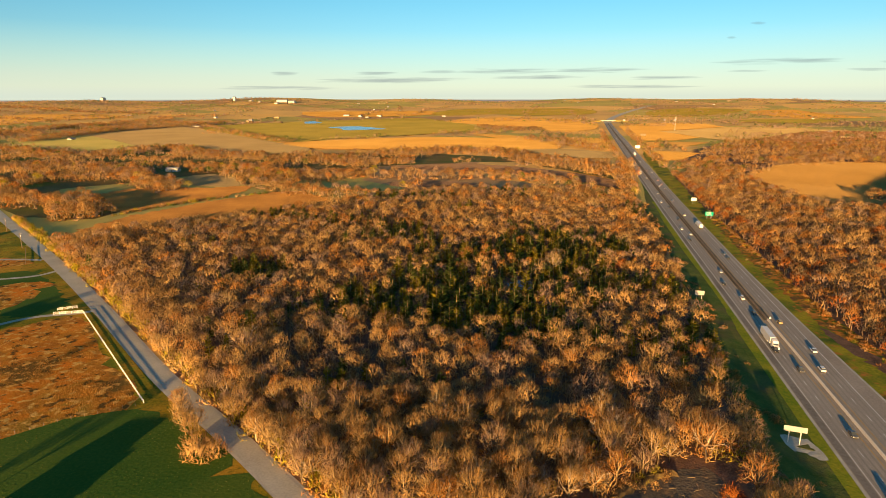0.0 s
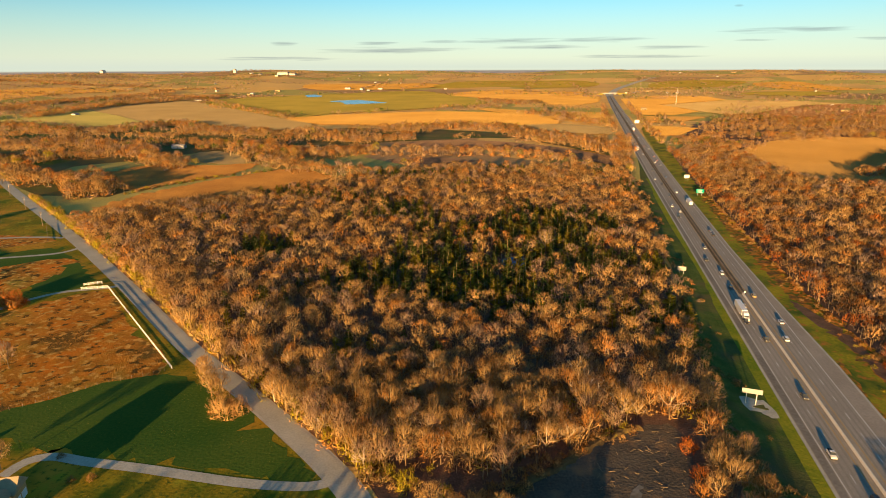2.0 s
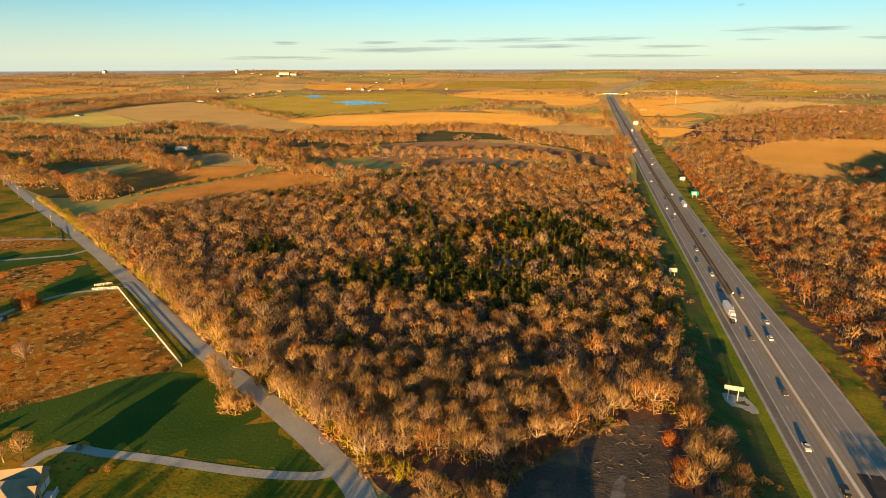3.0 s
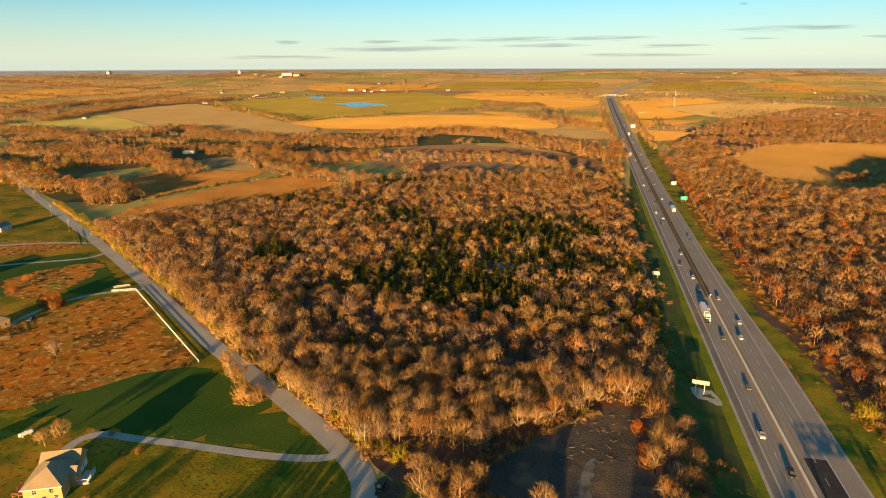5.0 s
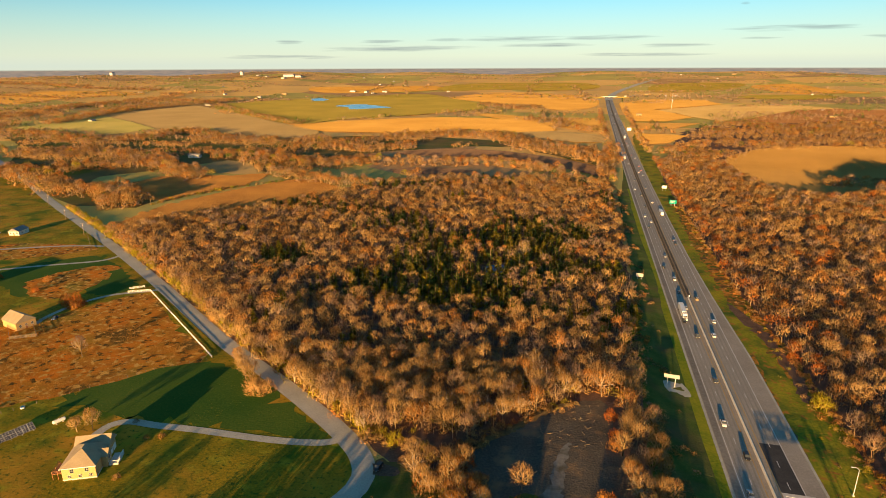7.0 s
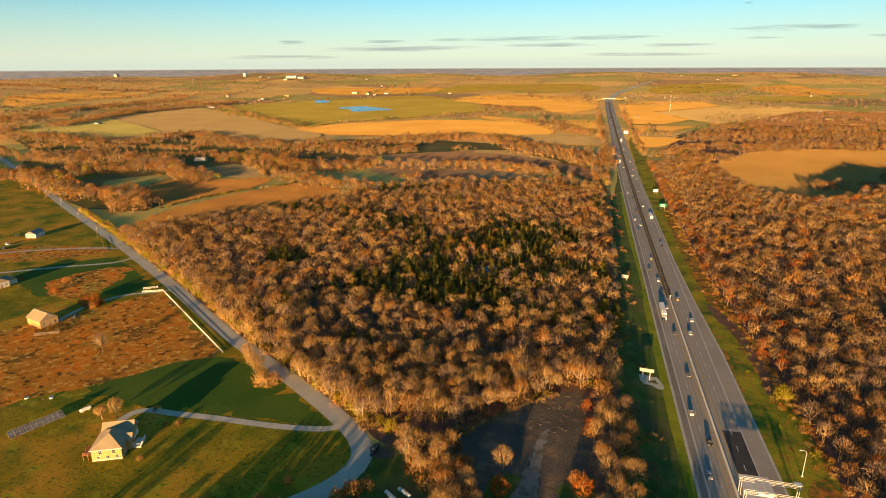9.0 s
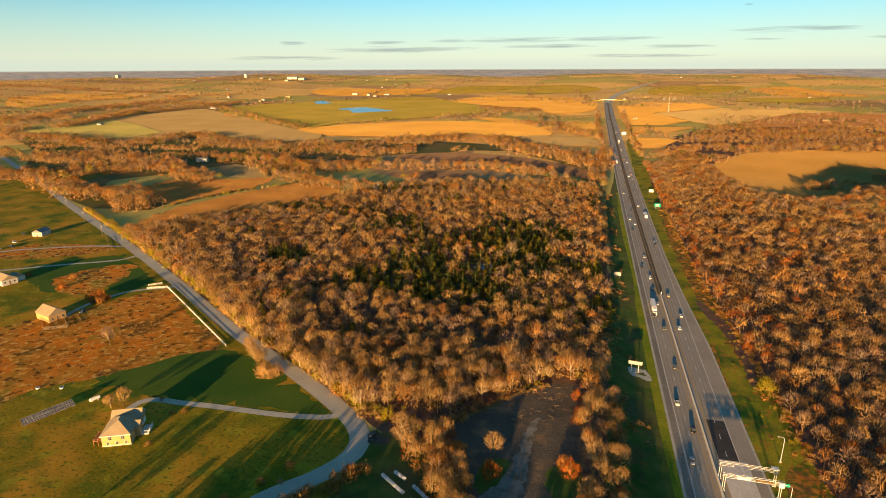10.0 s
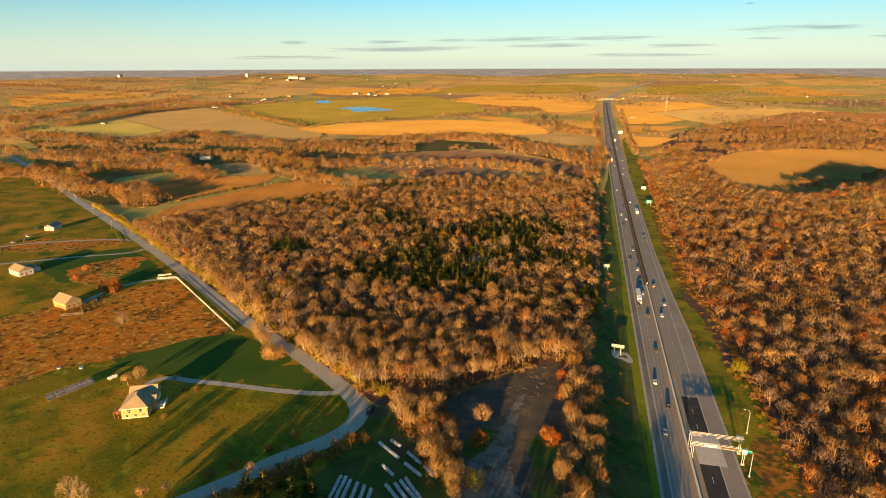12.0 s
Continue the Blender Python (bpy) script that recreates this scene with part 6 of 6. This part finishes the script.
# wrapped bales
def bales():
    bm = bmesh.new()
    rod(bm, (-0.56, 0, 0.68), (0.56, 0, 0.68), 0.69, sides=14)
    bmesh.ops.recalc_face_normals(bm, faces=bm.faces)
    caps = [e for e in bm.edges if abs(e.verts[0].co.x - e.verts[1].co.x) < 1e-4]
    bmesh.ops.bevel(bm, geom=caps, offset=0.12, segments=2, affect="EDGES")
    me = mesh_of("hay_bale", bm, M_BALE)
    rng = random.Random(2)
    rows = [((-123.2, -190.7), (-122.8, -206)), ((-121.2, -190.6), (-120.6, -206)), ((-119.0, -192.0), (-118.2, -206)), ((-115.8, -192.9), (-115.0, -206)), ((-112.8, -193.8), (-111.8, -206)), ((-109.9, -195.0), (-109.0, -206)),
            ((-115.6, -168.1), (-104.5, -176.6)), ((-102.0, -178.6), (-93.2, -185.3)), ((-111.3, -165.7), (-105.4, -169.5)), ((-102.5, -171.8), (-95.7, -177.8)), ((-94.3, -178.9), (-87.8, -184.2)), ((-110, -181.5), (-103.9, -186.6)),
            ((-105.5, -191.8), (-97.5, -200)), ((-102.4, -190.6), (-95.0, -199)), ((-101.0, -188.6), (-92.0, -198)), ((-99.4, -186.8), (-90.0, -198))]
    for a, b in rows:
        a, b = Vector((*a, 0)), Vector((*b, 0))
        n = int((b - a).length / 1.5)
        ang = math.atan2(b.y - a.y, b.x - a.x)
        for i in range(n):
            p = a + (b - a).normalized() * 1.5 * (i + 0.5)
            ob = tagged(new("hay_bale", me), "round hay bale wrapped in white plastic on grass", "hay bale", "wrapped bales in rows")
            ob.matrix_basis = pose(p.x + rng.uniform(-0.1, 0.1), p.y + rng.uniform(-0.1, 0.1), 0.04, 0, 0, math.degrees(ang) + rng.uniform(-6, 6))


bales()


# clearing: felled branches and a brush pile
def branch_litter():
    rng = random.Random(12)
    for n in range(46):
        x, y = rng.uniform(-72, -43), rng.uniform(-122, -90)
        if y > -86 - abs(x + 48) * 0.9:
            continue
        b = thing("fallen_branch", "brown cut branch lying on bare dirt", "branch", pose(x, y, 0.16, 0, 0, rng.uniform(0, 360)), "felled branches")
        l = rng.uniform(1.0, 2.6)
        rodded("stem", M_BARK, b, (-l / 2, 0, 0.08), (l / 2, 0, 0.12), 0.06, 0.02, 5)
        for k in range(3):
            s = rng.uniform(-0.2, 0.45) * l
            rodded("twig", M_BARK, b, (s, 0, 0.1), (s + 0.4, rng.choice([-0.4, 0.4]), 0.2), 0.025, 0.01, 4)


branch_litter()


def trough(x, y):
    t = thing("water_trough", "small white round water trough by the fence", "trough", pose(x, y, 0.05))
    rodded("tub", M_PAINTWHITE, t, (0, 0, 0), (0, 0, 0.7), 0.8, 0.9, 14)
    rodded("water", M_WATER, t, (0, 0, 0.66), (0, 0, 0.71), 0.78, 0.78, 14)


trough(-295, -141)
trough(-284, -138.5)


def overpass():
    o = thing("overpass", "far concrete bridge carrying a road over the highway", "bridge", Matrix.Translation((104, 2360, 0)) @ Matrix.Rotation(radians(20), 4, "Z"))
    boxed("deck", M_CONCRETE, o, -34, 34, -6, 6, 5.0, 6.0)
    for y in (-6.1, 5.9):
        boxed("parapet", M_CONCRETE, o, -34, 34, y, y + 0.3, 6.0, 6.9)
    for x in (-22, 0, 22):
        boxed("pier", M_CONCRETE, o, x - 0.8, x + 0.8, -5, 5, 0, 5.0)
    for s in (-1, 1):
        bm = bmesh.new()
        prism(bm, [(s * 34, 5.8), (s * 110, 0.2), (s * 34, 0.2)], -8, 8)
        part("embankment", bm, M_PASTURE, o)


overpass()


# far things
def radio_tower(x, y):
    t = thing("radio_tower", "slender pale lattice radio tower in a field", "tower", Matrix.Translation((x, y, 0)))
    for q in range(3):
        a = q * 2 * math.pi / 3
        rodded("leg", M_PAINTWHITE, t, (1.6 * math.cos(a), 1.6 * math.sin(a), 0), (0.5 * math.cos(a), 0.5 * math.sin(a), 50), 0.13, 0.10, 6)
    for n in range(14):
        z, r = 3.6 * n, 1.6 - 1.1 * n / 14
        for q in range(3):
            a, b = q * 2 * math.pi / 3, (q + 1) * 2 * math.pi / 3
            rodded("brace", M_PAINTWHITE, t, (r * math.cos(a), r * math.sin(a), z), (r * 0.94 * math.cos(b), r * 0.94 * math.sin(b), z + 3.6), 0.06, sides=5)


radio_tower(252, 1690)


def far_buildings():
    """Farmsteads and sheds of the far country, one thing each."""
    rng = random.Random(9)
    spots = [(-1840, 3390, 70, 30, 14), (-1780, 3400, 40, 30, 10), (-2180, 3400, 16, 16, 22), (-3100, 3330, 30, 20, 16), (-1367, 2334, 22, 12, 6), (-1391, 2139, 16, 12, 5), (-1810, 3250, 40, 20, 6), (-1950, 3300, 30, 16, 5), (-2040, 3350, 24, 14, 5), (640, 3900, 20, 12, 4), (983, 4000, 26, 14, 4), (-1040, 2560, 30, 14, 7), (-960, 2600, 22, 12, 6), (-1120, 2580, 26, 14, 8)]
    for _ in range(46):
        a, far = rng.uniform(-0.78, 0.5), rng.uniform(1500, 4500)
        x, y = -60 + far * math.sin(a), -250 + far * math.cos(a)
        if abs(x - hx(y)) > 60 and not (-1250 < x < -350 and 1100 < y < 2450):
            spots.append((x, y, rng.uniform(8, 20), rng.uniform(8, 12), rng.uniform(3, 5)))
    for x, y, w, d, z in spots:
        white = rng.random() < 0.6
        b = thing("farm_building", "white metal farm building among fields" if white else "tan farmhouse among fields", "building", Matrix.Translation((x, y, float(ground_z(x, y)) - 0.5)) @ Matrix.Rotation(rng.choice([0, 0.05, 1.57]), 4, "Z"), "far farm buildings")
        boxed("wall", M_WHITESIDING if white else M_SIDING, b, -w / 2, w / 2, -d / 2, d / 2, 0, z)
        part("roof", hip_roof(-w / 2, w / 2, -d / 2, d / 2, z, d * 0.22, 0.5, gable=("a", "b")), M_GREYSHINGLE if white else M_SHINGLE, b)
        for n in range(3):
            boxed("door", M_GLASS, b, w * (-0.35 + 0.3 * n), w * (-0.35 + 0.3 * n) + 2.5, -d / 2 - 0.06, -d / 2, 0.5, 3.2)


far_buildings()

# ---- single trees and shrubs near the camera ----
PLANT_MESHES = {}


def plant(kind, variant, hue, x, y, s, label, name="tree", category="tree", group="", pale=False):
    """One tree or shrub with trunk and crown as parts; alike ones share their meshes."""
    key = (kind, variant, hue, pale)
    if key not in PLANT_MESHES:
        wood, thin = {"bare": NEAR_KINDS, "cedar": CEDARS, "bush": BUSHES}[kind][variant]
        made = []
        for n, (v, f), m in (("trunk", wood, M_PALEBARK if pale else M_BARK), ("crown", thin, TWIGS[hue])):
            ob = arrays(n, v, f, m, normals=soft_normals(v, f, 0.3 if n == "trunk" else 0.7, np.array([0, 0, thin[0][:, 2].mean() * 0.8])))
            made.append(ob.data)
            bpy.data.objects.remove(ob)
        PLANT_MESHES[key] = made
    t = thing(name, label, category, stand(x, y, 0.0, x * 7.7 + y * 3.1) @ Matrix.Diagonal((s, s, s * (0.92 + 0.16 * ((x * 13.7) % 1)), 1)), group)
    for n, me in zip(("trunk" if kind != "bush" else "stem", "crown"), PLANT_MESHES[key]):
        new(n, me).parent = t
    return t


HUE_WORDS = {0: "tan", 1: "grey-brown", 2: "russet", 3: "brown", 4: "pale", 5: "orange", 6: "dark green", 7: "yellow-green"}


def edge_trees():
    """The trees along the wood's near edges."""
    rng = np.random.default_rng(21)
    for x, y in EDGE:
        h = int(hue_at(np.array([[x, y]]), rng)[0]) if y > -134 else int(rng.choice([0, 0, 0, 2]))
        plant("bare", int(rng.integers(6)), h, x, y, rng.uniform(0.72, 1.0) * (0.92 if y < -138 and x < -70 else 1.0), f"bare {HUE_WORDS[h]} deciduous tree at the wood's edge", group="trees at the wood's edge", pale=rng.uniform() < 0.14)


edge_trees()
SINGLES = [  # kind, variant, hue, x, y, size
    ("bare", 4, 4, -214, -43.5, 1.15), ("bare", 2, 5, 51.4, -14.4, 0.9), ("bare", 5, 5, 54.5, -6, 0.75), ("bare", 4, 4, -93, 98, 1.1), ("bare", 2, 4, -80, -104, 0.95), ("bare", 0, 0, -35.8, -105.1, 0.95), ("bare", 1, 0, -32.6, -114.1, 0.8), ("bare", 3, 0, -39, -111.7, 0.75),
    ("bare", 2, 0, -76, -147.5, 0.95), ("bare", 2, 4, -213, -222, 0.9), ("bare", 0, 4, -206, -224, 0.8), ("bare", 3, 0, -243, -146.5, 0.85), ("bare", 5, 0, -248.5, -148.5, 0.72), ("bare", 3, 0, -205, -98, 0.85),
    ("bare", 5, 0, -209, -93, 0.95), ("bare", 1, 0, -201, -101, 0.75), ("bare", 0, 0, -213, -88, 0.8), ("bare", 2, 0, -203, -94, 0.7), ("bare", 3, 2, -217, -84, 0.7), ("bare", 3, 1, -294.6, -94.3, 0.95), ("bare", 5, 0, -188, -216, 0.6), ("bare", 3, 4, -156, -198, 0.6), ("bare", 5, 4, -150, -181, 0.35), ("bare", 3, 1, -181, -212, 0.5),
]
for k, v, h, x, y, s in SINGLES:
    plant(k, v, h, x, y, s, f"lone bare {HUE_WORDS[h]} tree standing in grass", pale=h == 4)
for x, y, s in ((-53, 108, 0.9), (-148, 92, 0.8), (-197, -12, 0.75), (-86, -32, 0.95)):
    plant("bare", 2, 5 if y > 50 else 2, x, y, s, "bare tree with clinging orange leaves in the wood")
SHRUBS = [  # variant, hue, x, y, size
    (0, 0, -194, -107.5, 2.6), (1, 0, -190.5, -105, 2.2), (2, 0, -197.5, -104, 2.4), (1, 5, -348.5, -39.5, 3.1), (2, 2, -346, -42, 2.2), (0, 2, -352, -40, 2.2), (3, 2, -358, -36, 2.4), (2, 2, -346, -38, 1.8), (3, 5, -76, -159, 2.1), (0, 5, -47, -152, 2.2), (2, 2, -49, -149, 1.8), (1, 5, -96, -138, 1.7), (0, 2, -99, -134, 1.8), (3, 0, -104, -135, 2.0), (2, 0, -90, -147, 1.7), (1, 2, -88, -153, 1.5), (0, 0, -85, -168, 1.8), (3, 7, -83, -186, 2.0), (2, 2, -108, -150, 1.6), (1, 0, -98, -165, 1.7), (0, 2, -91, -178, 1.6), (3, 2, -44, -118, 1.5), (2, 5, -43, -111, 1.4),
    (1, 2, -92, -148, 1.8), (2, 7, 47.2, -62.5, 2.6), (3, 5, 50.3, -17.5, 1.8), (0, 3, -214, -169, 0.8), (1, 3, -214, -145, 0.8), (2, 3, -219, -147, 0.7), (3, 3, -230.5, -138, 0.7), (0, 2, -400, -6, 1.6), (1, 5, -436, -8, 1.2), (2, 5, -392, -24, 1.3),
    (1, 7, -84, -180, 2.2), (2, 7, -74, -184, 2.4), (3, 5, -44, -98, 1.6), (1, 3, -152, -170, 1.0), (2, 3, -158, -181, 1.1), (3, 2, -166, -193, 1.2), (0, 3, -172, -200, 1.2), (1, 7, -131, -128, 1.6), (2, 7, -125, -130, 1.9), (0, 7, -136, -122, 1.4), (3, 7, -148, -113, 1.5),
]
for v, h, x, y, s in SHRUBS:
    plant("bush", v, h, x, y, s, f"rounded {HUE_WORDS[h]} shrub growing in rough grass", "shrub", "shrub")
rng_c = random.Random(31)
for x, y in ((-148, -203), (-142, -200), (-137, -204), (-132, -200), (-128, -205), (-145, -209), (-153, -206), (-122, -209), (-134, -209)):
    plant("cedar", rng_c.randrange(4), 6 if rng_c.random() < 0.7 else 7, x, y, rng_c.uniform(0.9, 1.35), "dark green cedar beside the country road", "cedar_tree", "cedar")
